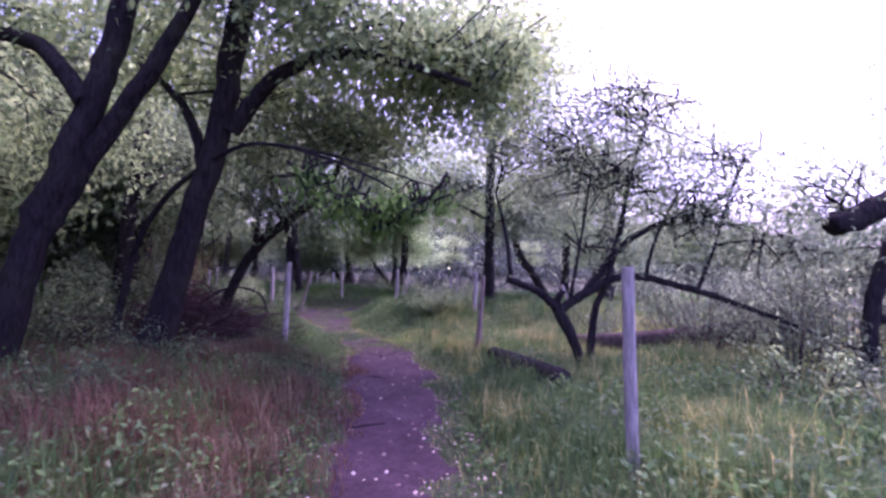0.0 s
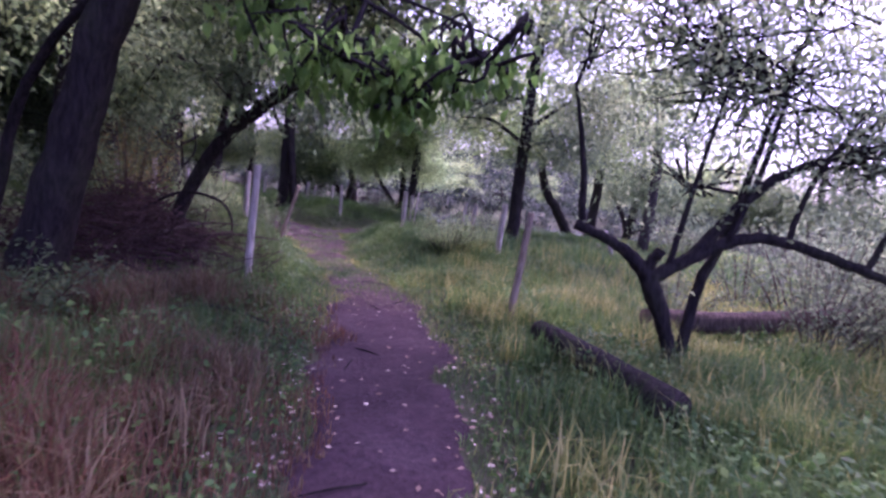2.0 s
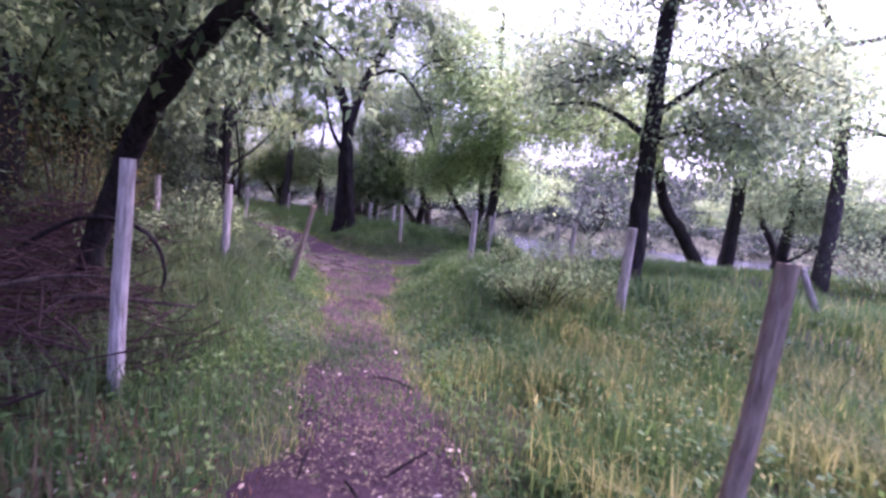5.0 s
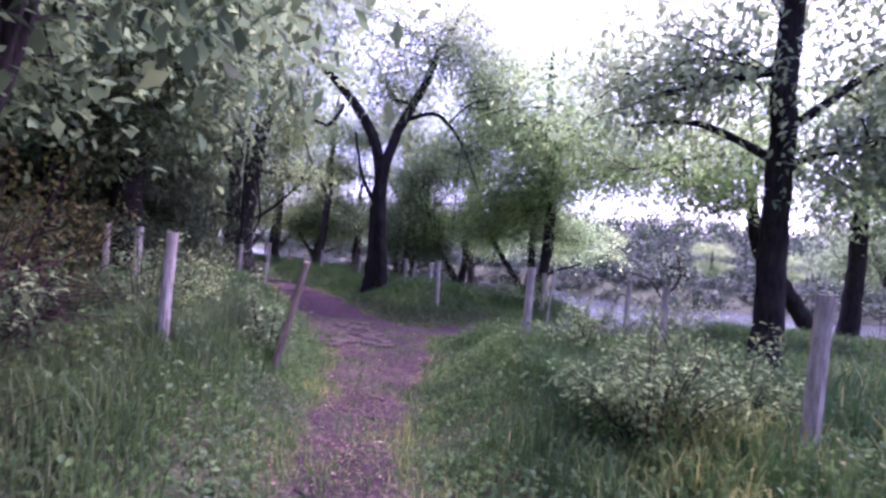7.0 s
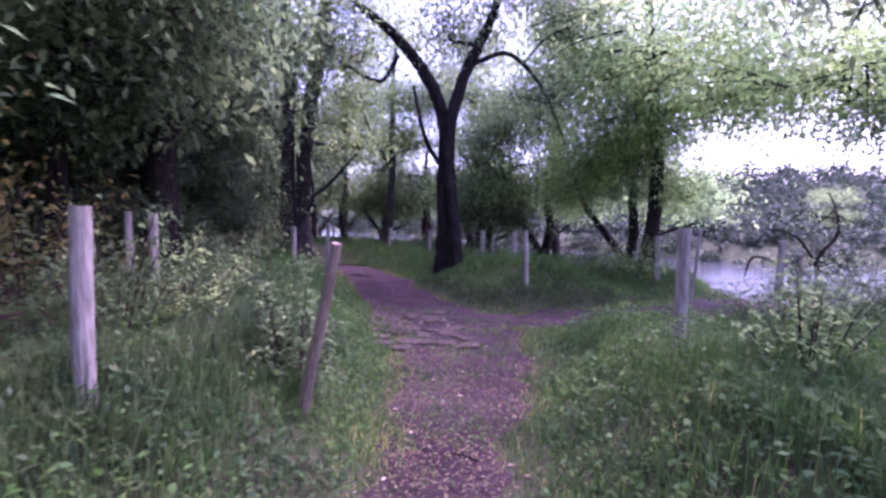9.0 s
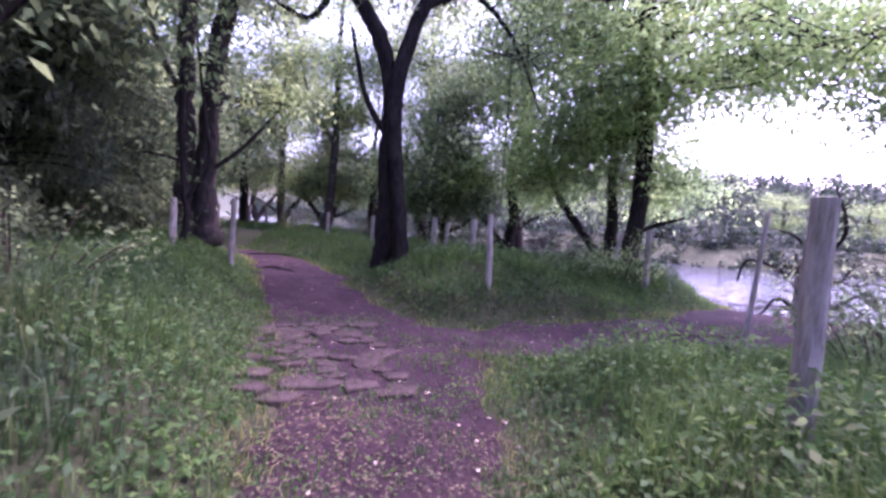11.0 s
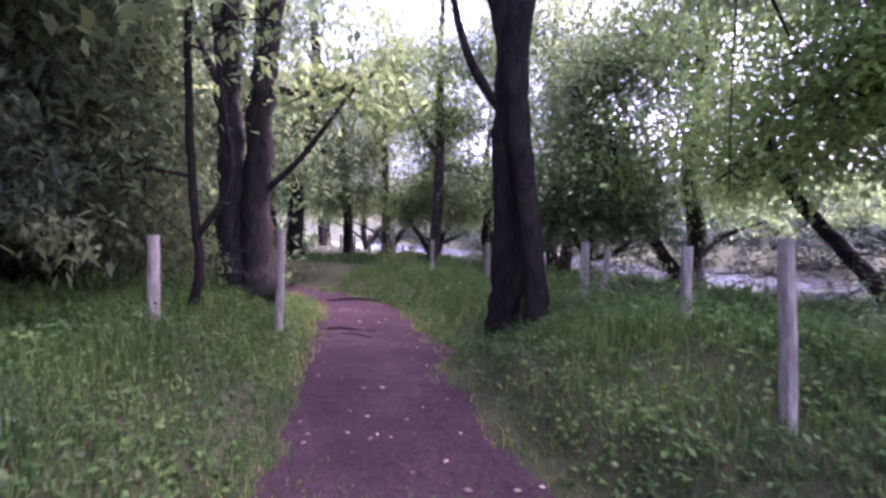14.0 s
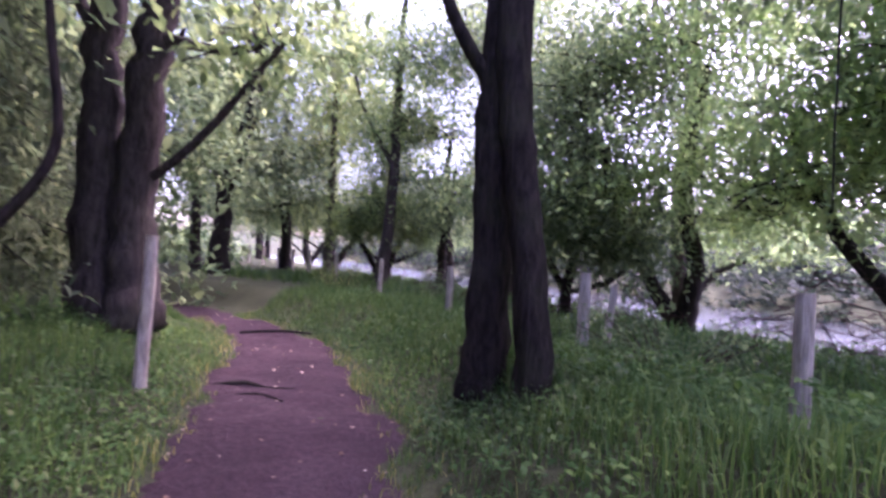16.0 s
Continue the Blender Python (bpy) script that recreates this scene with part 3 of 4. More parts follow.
make_tree("willow_shrub", (1.95, 7.0, 0.03), 0,
          [[(0, 0, 0, .07), (-.1, 0, .42, .068), (-.27, 0, .76, .088), (-.46, 0, 1.04, .068), (-.74, .05, 1.22, .05), (-1.08, .1, 1.34, .05)],
           [(-1.02, .1, 1.38, .036), (-1.1, .15, 2.0, .028), (-1.25, .2, 2.6, .014)],
           [(-.36, 0, .9, .07), (0, .05, 1.16, .066), (.65, .1, 1.42, .055), (1.5, 0, 1.27, .048), (2.4, -.1, .97, .035), (3.8, -.2, .45, .02)],
           [(.0, .05, 1.15, .06), (.8, .3, 2.0, .05), (2.0, .5, 2.5, .03)],
           [(.1, .12, 0, .056), (.22, .2, .9, .05), (.45, .3, 1.4, .045), (.65, .4, 2.2, .03), (.9, .5, 3.2, .02)],
           [(-.2, 0, 1.05, .03), (-.05, .1, 1.8, .022), (.1, .1, 2.8, .012)], [(.3, .05, 1.28, .032), (.6, .15, 2.2, .024), (.7, .2, 3.2, .015)],
           [(-.42, 0, .95, .06), (-.36, -.03, 1.12, .05), (-.3, -.03, 1.2, .045)],
           [(.9, .1, 1.36, .03), (1.1, .2, 2.0, .022), (1.5, .2, 2.8, .012)], [(1.6, 0, 1.26, .03), (1.9, .1, 1.9, .02), (2.1, .1, 2.6, .012)]],
          [(.5, .4, 2.9, 1.5, 1.0, .8, 120), (1.9, .4, 2.5, 1.3, .9, .8, 115), (-.3, .6, 3.4, 1.1, .8, .7, 70), (2.4, .6, 3.4, 1.2, .9, .6, 60), (-1.1, .3, 3.15, .45, .4, .35, 9), (2.9, .1, 1.7, .9, .6, .5, 30), (.9, .6, 4.1, 1.5, 1.0, .8, 130), (.2, .5, 1.9, .8, .5, .4, 18)],
          "gnarled black willow shrub with sparse narrow leaves", LEAF_GREY, 11, leaf_size=.075, per_tip=44, spread=.38, slim=.36, category="shrub")
make_tree("broken_tree", g(5.2, 6.2), 0,
          [[(0, 0, 0, .1), (.1, 0, 1.2, .09), (.55, .1, 2.1, .12), (1.1, .2, 3.4, .12), (1.5, .3, 5, .07)], [(.95, .15, 2.75, .14), (.3, .05, 2.4, .15), (-.4, 0, 2.08, .13)],
           [(.1, 0, 1.0, .05), (.7, -.2, .8, .035), (1.3, -.3, .85, .02)]],
          [(1.6, .3, 3.2, 1.2, 1.2, .8, 60), (.0, .6, 2.6, 1.0, .8, .5, 40), (1.8, .5, 4.4, 1.2, 1.2, .7, 40), (.8, .6, 1.5, 1.0, .7, .4, 26)],
          "dark old tree with a thick broken-off limb", LEAF_GREY, 12, leaf_size=.1, per_tip=30)

# riverside trees with low crowns
BANK = [(-2.6, 23.6, 1.0, LEAF_LIGHT), (-5.2, 25.2, 1.05, LEAF_LIGHT), (-8.2, 26.9, 1.1, LEAF_MID), (-11.4, 29.0, 1.15, LEAF_DEEP), (-15.0, 31.2, 1.2, LEAF_MID), (-19.5, 33.5, 1.25, LEAF_YELLOW),
        (-24.5, 37, 1.3, LEAF_DEEP), (7.8, 24.0, 1.2, LEAF_DEEP), (-7.0, 24.8, .7, LEAF_DEEP), (-13.6, 28.6, .85, LEAF_MID)]
for i, (x, y, k, lf) in enumerate(BANK):
    make_tree("riverside_tree", g(x, y), 40 * i,
              [[(0, 0, 0, .15 * k), (.2 * k, 0, 1.0 * k, .13 * k), (.1, .2, 2.2 * k, .1 * k), (.3, .1, 4.0 * k, .05)],
               [(.1, .1, 0.0, .12 * k), (-.5 * k, .2, .9 * k, .1 * k), (-1.1 * k, .1, 1.7 * k, .08), (-1.5 * k, 0, 2.8 * k, .04)],
               [(.1, 0, .5, .06), (.9 * k, .3, 1.0 * k, .05), (1.7 * k, .2, 1.3 * k, .03)]],
              [(0, 0, 2.6 * k, 2.0 * k, 2.0 * k, .9 * k, 85), (-1.2 * k, 0, 2.0 * k, 1.3 * k, 1.3 * k, .6 * k, 50), (1.4 * k, .2, 1.9 * k, 1.2 * k, 1.2 * k, .6 * k, 50), (.2, 0, 4.1 * k, 1.8 * k, 1.8 * k, 1.0 * k, 60), (.1, .2, 6.0 * k, 2.1 * k, 2.1 * k, 1.3 * k, 90)],
              "low spreading tree with dark stems on a river bank", lf, 30 + i, leaf_size=.105, per_tip=66, spread=.33, group="trees on the river bank")

# tall trees whose light foliage hangs in from above
make_tree("tall_tree", g(3.6, 19.5), 0, [[(3.0, -.4, 0, .18), (3.0, -.3, 3, .15), (2.7, -.1, 5.5, .12), (1.6, 0, 8, .07)], [(2.9, -.2, 4.2, .09), (.6, .1, 5.2, .07), (-4.0, .3, 5.8, .03)],
           [(2.9, -.3, 3.4, .07), (.8, .2, 4.1, .05), (-1.6, .6, 4.0, .03), (-3.8, .6, 3.5, .012)]],
          [(-2.6, .2, 5.7, 2.0, 1.8, 1.1, 50), (-1.6, -1.2, 4.4, 1.6, 1.4, 1.1, 44), (-4.6, .4, 5.6, 1.4, 1.5, 1.2, 34), (-.8, 0, 8.0, 2.6, 2.6, 1.7, 60), (1.5, 0, 5.4, 2.0, 1.8, 1.5, 50), (-4.6, 1.5, 8.2, 2.2, 2, 1.6, 60),
           (-1.6, 2.0, 4.2, 1.8, 1.4, 1.1, 48), (3.4, .5, 5.0, 1.8, 1.6, 1.5, 46), (-3.9, -.7, 4.8, 2.0, 1.6, 1.3, 30), (.6, -1.4, 5.2, 1.8, 1.6, 1.3, 28), (-4.2, .5, 3.6, 1.3, 1.2, .7, 24), (-2.6, 1.0, 3.4, 1.3, 1.1, .8, 40),
           (-.7, .8, 3.6, 1.5, 1.3, 1.0, 44), (1.2, .2, 3.3, 1.3, 1.1, .8, 36), (2.6, -1.0, 3.7, 1.7, 1.5, 1.0, 34), (5.0, 0, 3.7, 1.8, 1.6, 1.1, 34), (5.2, 0, 6.6, 2.4, 2.2, 1.6, 50)],
          "tall tree with pale hanging foliage near the river", LEAF_LIGHT, 60, bark=BARK_GREY, leaf_size=.1, per_tip=66, spread=.42)
make_tree("tall_tree", g(-2.0, 22.8), 0, [[(0, 0, 0, .16), (.1, 0, 3, .14), (-.2, 0, 6, .1), (-.3, 0, 8, .05)], [(-.2, 0, 6, .03), (-1.4, -1.3, 5.5, .018), (-2.2, -2.1, 4.7, .01), (-2.3, -2.2, 3, .008), (-2.3, -2.2, 1.45, .006)]],
          [(.6, -1.2, 5.0, 2.4, 1.7, 1.1, 55), (2.6, -1, 5.2, 2, 1.7, 1.2, 40), (2.2, -.2, 4.0, 1.6, 1.5, .9, 55), (3.5, -.8, 4.5, 1.6, 1.5, 1.1, 60), (-1.2, .6, 3.0, 1.8, 1.4, 1.0, 120), (-.2, 0, 3.6, 1.8, 1.5, 1.0, 95), (.9, .5, 4.8, 1.8, 1.8, 1.1, 60), (-1.8, .6, 5.0, 1.7, 1.6, 1.1, 85), (0, 0, 7, 2.2, 2, 1.2, 60), (-2.6, 1.2, 7.2, 2.2, 1.8, 1.3, 60)],
          "leafy yellow-green tree by the fence", LEAF_LIGHT, 61, leaf_size=.105, per_tip=72, spread=.36)
for i, (x, y, lf) in enumerate([(-12.6, 27.4, LEAF_MID), (-9.2, 28.6, LEAF_GREY), (-16.5, 29.6, LEAF_YELLOW), (-5.2, 27.4, LEAF_GREY), (-20, 27, LEAF_MID)]):
    make_tree("tall_tree", g(x, y), 70 * i, [[(0, 0, 0, .17), (.2, 0, 3, .14), (.1, .1, 6, .1), (.3, 0, 9.5, .05)], [(.15, 0, 3.4, .08), (-1.2, .3, 5.2, .05), (-2.0, .4, 7.2, .03)]],
              [(-1.6, .3, 6.8, 1.8, 1.7, 1.2, 55), (1.2, -.2, 6.2, 1.8, 1.7, 1.1, 55), (.2, 0, 9.0, 2.3, 2.3, 1.5, 75), (0, .5, 4.6, 1.6, 1.5, .9, 40)],
              "tall thin tree with light foliage by the river", lf, 65 + i, bark=BARK_GREY, leaf_size=.12, per_tip=60, spread=.3, sides=10, group="trees on the river bank")

# added tree: its crown keeps skylight off the ground left of the path
make_tree("shade_tree", g(-7.6, 11.4), 0, [[(0, 0, 0, .2), (.1, 0, 2, .16), (.3, .1, 4.5, .13), (.4, 0, 8, .06)], [(.1, 0, 2.4, .08), (1.2, .4, 3.5, .06), (2.6, .9, 3.9, .03)], [(.2, 0, 3, .08), (.8, 1.5, 4.0, .06), (1.6, 2.6, 4.3, .03)]],
          [(1.6, .6, 4.3, 1.8, 1.6, 1.0, 60), (2.8, 1.2, 3.9, 1.2, 1.2, .6, 40), (1.0, 2.4, 4.4, 1.8, 1.6, 1.0, 55), (-.6, .3, 4.4, 1.8, 1.8, 1.1, 45), (.8, .6, 6.6, 2.6, 2.4, 1.5, 60)],
          "tall leafy tree added to shade the wood's edge", LEAF_DEEP, 62, leaf_size=.095, per_tip=75, spread=.45)

# woodland: a few grown trees, then copies
WOODS = []
for i, lf in enumerate((LEAF_DEEP, LEAF_MID, LEAF_GREY, LEAF_YELLOW)):
    t = make_tree("woodland_tree", (-16 - 3 * i, 4 + 7 * i, 0.3), 50 * i,
                  [[(0, 0, 0, .26), (.1, 0, 2, .21), (.3 * i, .2, 4.5, .17), (.4, .2, 8, .08)], [(.1, 0, 1.8, .1), (-1.0, .4, 3.6, .07), (-1.8, .5, 5, .04)]],
                  [(0, 0, 4.4, 2.6, 2.6, 1.5, 80), (1.5, .5, 2.7, 1.6, 1.6, .9, 40), (-1.5, -.5, 2.8, 1.6, 1.6, .9, 40), (0, 0, 7.4, 2.8, 2.8, 1.9, 80)],
                  "dark woodland tree with a broad green crown", lf, 80 + i, leaf_size=.175, per_tip=42, spread=.42, sides=10, group="woodland trees")
    WOODS.append(t)
rng = np.random.default_rng(5)
spots = [(-9.6, 15.4), (-12, 11), (-9.5, 8.5), (-10.5, 4.5), (-8, 1.5), (-14, 17.5), (-15.5, 22), (-17.5, 26), (-14.5, 13.5), (-20, 18), (-19, 30), (-25, 24), (-24, 31), (-29, 35), (-22, 12),
         (-13, 7), (-17, 9), (-28, 18), (-33, 28), (-32, 40), (-38, 46), (-18, -3), (-9, -5), (-30, 6), (-40, 33)]
for k, (x, y) in enumerate(spots):
    t = copy_thing(WOODS[int(rng.integers(0, 3)) if k not in (0, 1, 5, 6, 8) else 0], pose(*g(x, y), 0, 0, float(rng.uniform(0, 360))))
    s = float(rng.uniform(.85, 1.25))
    t.scale = (s, s, s * float(rng.uniform(.9, 1.15)))

# dark old conifers with drooping boughs
def conifer(base, tall, reach, seed):
    rng2 = np.random.default_rng(seed)
    ob = empty("conifer", pose(*base), "tall dark conifer with drooping lower boughs", "tree", "dark conifers")
    vs, fs = [], []
    line = bez([(0, 0, 0, .17), (.05, 0, tall * .4, .12), (0, .05, tall, .02)], 8)
    tube(vs, fs, line, 10, rng2, .05, .14)
    under("trunk", mesh_of("trunk", vs, fs, BARK, True), ob)
    vs, fs, cs = [], [], []
    for k in range(150):
        z = tall * (.09 + .88 * (k + rng2.uniform(0, 1)) / 150)
        a, ln = k * 2.4 + rng2.normal(0, .25), reach * (1 - z / tall) ** .7 * rng2.uniform(.65, 1.15) + .15
        d = np.array((math.cos(a), math.sin(a), 0))
        drop = rng2.uniform(.1, .4) * ln
        p0, p1, p2 = np.array((0, 0, z)), np.array((0, 0, z + .05)) + d * ln * .5, np.array((0, 0, z - drop)) + d * ln
        bough = bez([(*p0, .022), (*p1, .014), (*p2, .004)], 5)
        tube(vs, fs, bough, 4, rng2)
        n = int(160 * ln) + 12
        q = bough[rng2.integers(2, len(bough), n), :3] + rng2.normal(0, 1, (n, 3)) * np.array((.16, .16, .10)) - np.array((0, 0, .08))
        cs.append(q)
    tagged(under("branchwork", mesh_of("branchwork", vs, fs, BARK, True), ob), kind="stuff")
    v, f = leaves(np.concatenate(cs), .13, rng2, .7, .3)
    tagged(under("foliage", fast_mesh("foliage", v, f, NEEDLE), ob), kind="stuff")
    return ob


first = conifer(g(-11.0, 16.4), 8.5, 2.6, 301)
second = conifer(g(-10.6, 13.4), 7.5, 2.3, 302)
for k, (x, y, s) in enumerate([(-12.8, 14.9, 1.1), (-13.0, 18.0, 1.2), (-12.4, 11.4, 1.0), (-14.8, 16.4, 1.15), (-15.2, 12.6, 1.2), (-15.0, 20.0, 1.1), (-17.0, 18.6, 1.2)]):
    t = copy_thing(second if k % 2 else first, pose(*g(x, y), 0, 0, 77 * k + 20))
    t.scale = (s, s, s)

# far bank trees
for k in range(16):
    x = -45 + 8.0 * k + float(rng.uniform(-2, 2))
    ys = float(np.interp(x, SHORE_X, SHORE_Y))
    y = ys + 24 / .83 + float(rng.uniform(0, 5))
    t = copy_thing(WOODS[int(rng.integers(0, 3))], pose(x, y, float(height(x, y)) - .1, 0, 0, float(rng.uniform(0, 360))))
    sc = float(rng.uniform(.4, .6)) if x > -15 else float(rng.uniform(.7, 1.0))
    t.scale = (sc * 1.35, sc * 1.35, sc * .9)


for k in range(16):
    a, d = radians(22 + 2.6 * k + float(rng.uniform(-1, 1))), float(rng.uniform(66, 84))
    x, y = d * math.sin(a), d * math.cos(a) + 3
    t = copy_thing(WOODS[int(rng.integers(0, 3))], pose(x, y, float(height(x, y)) - .1, 0, 0, float(rng.uniform(0, 360))))
    sc = float(rng.uniform(.8, 1.25))
    t.scale = (sc * 1.7, sc * 1.7, sc)


def thicket(name, label, spots2, size, per, leaf, seed):
    """Distant leafage too fine to tell apart: clumps (x, y, z, r) full of leaves."""
    rng2 = np.random.default_rng(seed)
    c = np.asarray(spots2)
    pts = c[:, None, :3] + rng2.normal(0, 1, (len(c), per, 3)) * c[:, None, 3:4] * np.array((.55, .55, .45))
    v, f = leaves(pts.reshape(-1, 3), size, rng2, .4, .6)
    tagged(new(name, fast_mesh(name, v, f, leaf)), label, "woods", kind="stuff")


def clumps(n, seed, place, tall, r):
    rng2 = np.random.default_rng(seed)
    x, y = place(n, rng2)
    lift = rng2.uniform(.1, 1, n) * tall * (.55 + .45 * np.sin(x * .55 + y * .3 + seed) * np.sin(x * .21 - y * .4))
    return np.stack([x, y, height(x, y) + lift, rng2.uniform(.6, 1.2, n) * r], 1)


def left_woods(n, r):
    x = r.uniform(-46, -12.5, n)
    return x, r.uniform(-8, 1, n) + r.uniform(0, 1, n) * (34 - .9 * x - 24)


def far_bank(depth0, depth1):
    def place(n, r):
        x = r.uniform(-90, 110, n)
        return x, np.interp(x, SHORE_X, SHORE_Y) + r.uniform(depth0, depth1, n) / .83
    return place


LEAF_FAR = leaf_material("hazy_far_leaf", [(0, (0.017, 0.026, 0.02)), (0.6, (0.026, 0.04, 0.029)), (1, (0.042, 0.056, 0.038))], 0.3)
thicket("undergrowth", "dark dense undergrowth deep in a wood", clumps(750, 3, left_woods, 2.6, .9), .3, 60, LEAF_DEEP, 41)
thicket("undergrowth", "green undergrowth deep in a wood", clumps(350, 4, left_woods, 4.5, 1.0), .3, 50, LEAF_MID, 42)
thicket("far_woods", "pale green bushes on the far river bank", clumps(800, 5, far_bank(20.5, 28), 2.6, .9), .42, 70, LEAF_FAR, 43)
thicket("reeds", "low pale reeds along the far waterline", clumps(600, 8, far_bank(16.2, 21.5), .9, .7), .36, 45, LEAF_FAR, 45)
thicket("far_woods", "hazy green trees on a hill across the river", clumps(1700, 6, far_bank(40, 120), 8.0, 2.2), 1.0, 42, LEAF_FAR, 44)


# ---- bushes and tall weeds ----
def bush(x, y, r, h, leaf, seed, size=.09, n=900, name="bush", label="leafy green bush in long grass"):
    rng2 = np.random.default_rng(seed)
    z = float(height(x, y))
    ob = empty(name, pose(x, y, z), label, "bush", "bushes by the path")
    vs, fs, cs = [], [], []
    for _ in range(max(9, n // 60)):
        az, out = rng2.uniform(0, 6.28), r * math.sqrt(rng2.uniform(0.02, 1))
        top = h * rng2.uniform(.55, 1.1) * (1.05 - .5 * (out / r) ** 2)
        a, b = np.array((out * .3 * math.cos(az), out * .3 * math.sin(az), -.03)), np.array((out * math.cos(az), out * math.sin(az), top))
        m = a * .5 + b * .5 + np.array((0, 0, .1 * h))
        line = bez([(*a, .008), (*m, .006), (*b, .003)], 4)
        tube(vs, fs, line, 4, rng2)
        pick = line[rng2.integers(2, len(line), 60), :3]
        cs.append(pick + rng2.normal(0, 0.10 * max(r, .5), (60, 3)))
    tagged(under("stemwork", mesh_of("stemwork", vs, fs, TWIG), ob), kind="stuff")
    c = np.concatenate(cs)
    c[:, 2] = np.maximum(c[:, 2], .02)
    v, f = leaves(c, size, rng2, .3, .5)
    tagged(under("foliage", fast_mesh("foliage", v, f, leaf), ob), kind="stuff")


BUSHES = [(-5.9, 10.9, 1.1, 2.1, LEAF_RUST), (-6.8, 12.2, .9, 1.5, LEAF_RUST), (-5.0, 11.9, .6, 1.0, LEAF_DEEP), (4.6, 8.7, 1.1, 2.0, LEAF_SHADE), (5.9, 7.3, 1.2, 2.3, LEAF_SHADE), (6.4, 9.7, 1.4, 2.6, LEAF_SHADE), (8.0, 8.4, 1.6, 2.6, LEAF_SHADE), (4.9, 10.6, .9, 1.5, LEAF_SHADE), (4.4, 6.3, .8, 1.5, LEAF_SHADE), (3.6, 5.0, .7, 1.0, LEAF_MID),
          (-.72, 13.7, .45, .8, LEAF_MID), (.35, 12.7, .8, .8, LEAF_YELLOW), (3.2, 9.6, .9, .9, LEAF_SHADE), (4.2, 8.0, 1.0, 1.0, LEAF_SHADE), (5.5, 8.5, 1.3, 1.4, LEAF_SHADE),
          (4.3, 5.0, .9, .9, LEAF_GREY), (6.5, 10.5, 1.6, 1.6, LEAF_SHADE), (7.5, 7.0, 1.6, 1.7, LEAF_SHADE), (-3.95, 12.55, .4, .8, LEAF_DEEP), (-4.5, 10.4, .5, .95, LEAF_DEEP), (-5.2, 12.6, .7, .8, LEAF_MID), (-6.2, 14.2, .8, .8, LEAF_DEEP),
          (-.4, 18.0 - 1.6, .8, .7, LEAF_DEEP), (.4, 17.6, 1.0, .8, LEAF_GREY), (-3.0, 20.3, .8, .7, LEAF_DEEP), (-2.2, 20.9, .9, .8, LEAF_MID), (-5.2, 21.4, .9, .7, LEAF_DEEP), (1.2, 21.0 - 2.0, 1.0, .9, LEAF_GREY),
          (-3.6, 6.2, .7, .7, LEAF_DEEP), (-5.4, 7.6, 1.0, .9, LEAF_DEEP), (-3.2, 4.4, .6, .6, LEAF_DEEP), (-7.0, 8.6, 1.4, 1.5, LEAF_DEEP), (-7.4, 11.2, 1.3, 1.4, LEAF_DEEP),
          (9, 14, 1.8, 1.6, LEAF_SHADE), (8, 19, 1.8, 1.5, LEAF_GREY), (11, 10, 2, 2, LEAF_SHADE), (12, 18, 2, 2.1, LEAF_GREY), (-12.5, 25.6, .9, .8, LEAF_YELLOW), (-9.5, 25.4, .9, .8, LEAF_DEEP)]
for i, (x, y, r, h, lf) in enumerate(BUSHES):
    bush(x, y, r, h, lf, 200 + i, size=.062 if r < 1.2 else .1, n=int(1300 * max(r, .7)))

bush(-.2, 11.8, .62, .66, LEAF_MID, 260, size=.05, n=3000, name="weed_clump", label="dense green nettles and weeds in a clump")
bush(.5, 12.25, .5, .55, LEAF_MID, 261, size=.05, n=2200, name="weed_clump", label="dense green nettles and weeds in a clump")


# ---- logs and brushwood ----
def log(points, label, material, seed, name="log"):
    rng2 = np.random.default_rng(seed)
    vs, fs = [], []
    line = bez(points, 8)
    tube(vs, fs, line, 14, rng2, .05)
    fs.append(tuple(range(13, -1, -1)))
    tagged(new(name, mesh_of(name, vs, fs, material, True)), label, "log")


log([(.72, 7.2, .28, .11), (.94, 6.6, .29, .125), (1.3, 5.6, .3, .13)], "dark fallen log lying at the edge of a path", BARK, 1)
log([(2.1, 8.05, .36, .12), (3.25, 8.25, .40, .14), (4.4, 8.75, .44, .15), (6.4, 9.9, .55, .155)], "long fallen trunk with peeling brown bark", DEADWOOD, 2, "large_log")
log([(-2.4, 24.2 - 1.6, .16, .14), (-3.0, 22.9, .25, .2), (-3.4, 23.4, .2, .17)], "dark rotten log under trees", BARK, 3)


def brushwood(cx, cy, rx, ry, h, n, seed, name, label):
    rng2 = np.random.default_rng(seed)
    vs, fs = [], []
    for _ in range(n):
        a = rng2.uniform(0, 6.28)
        rr = math.sqrt(rng2.uniform(0, 1))
        x, y = cx + rx * rr * math.cos(a), cy + ry * rr * math.sin(a)
        z = float(height(x, y)) + rng2.uniform(0.02, 1) * h * (1.05 - rr * rr)
        ln, az, el = rng2.uniform(.4, 1.5), rng2.uniform(0, 6.28), rng2.normal(0, .25)
        d = np.array((math.cos(az) * math.cos(el), math.sin(az) * math.cos(el), math.sin(el))) * ln / 2
        m = rng2.normal(0, .08 * ln, 3)
        r = rng2.uniform(.003, .010)
        p = np.array((x, y, z))
        tube(vs, fs, bez([(*(p - d), r), (*(p + m), r), (*(p + d), r * .4)], 2), 5, rng2)
    tagged(new(name, mesh_of(name, vs, fs, TWIG, True)), label, "brushwood", kind="stuff")


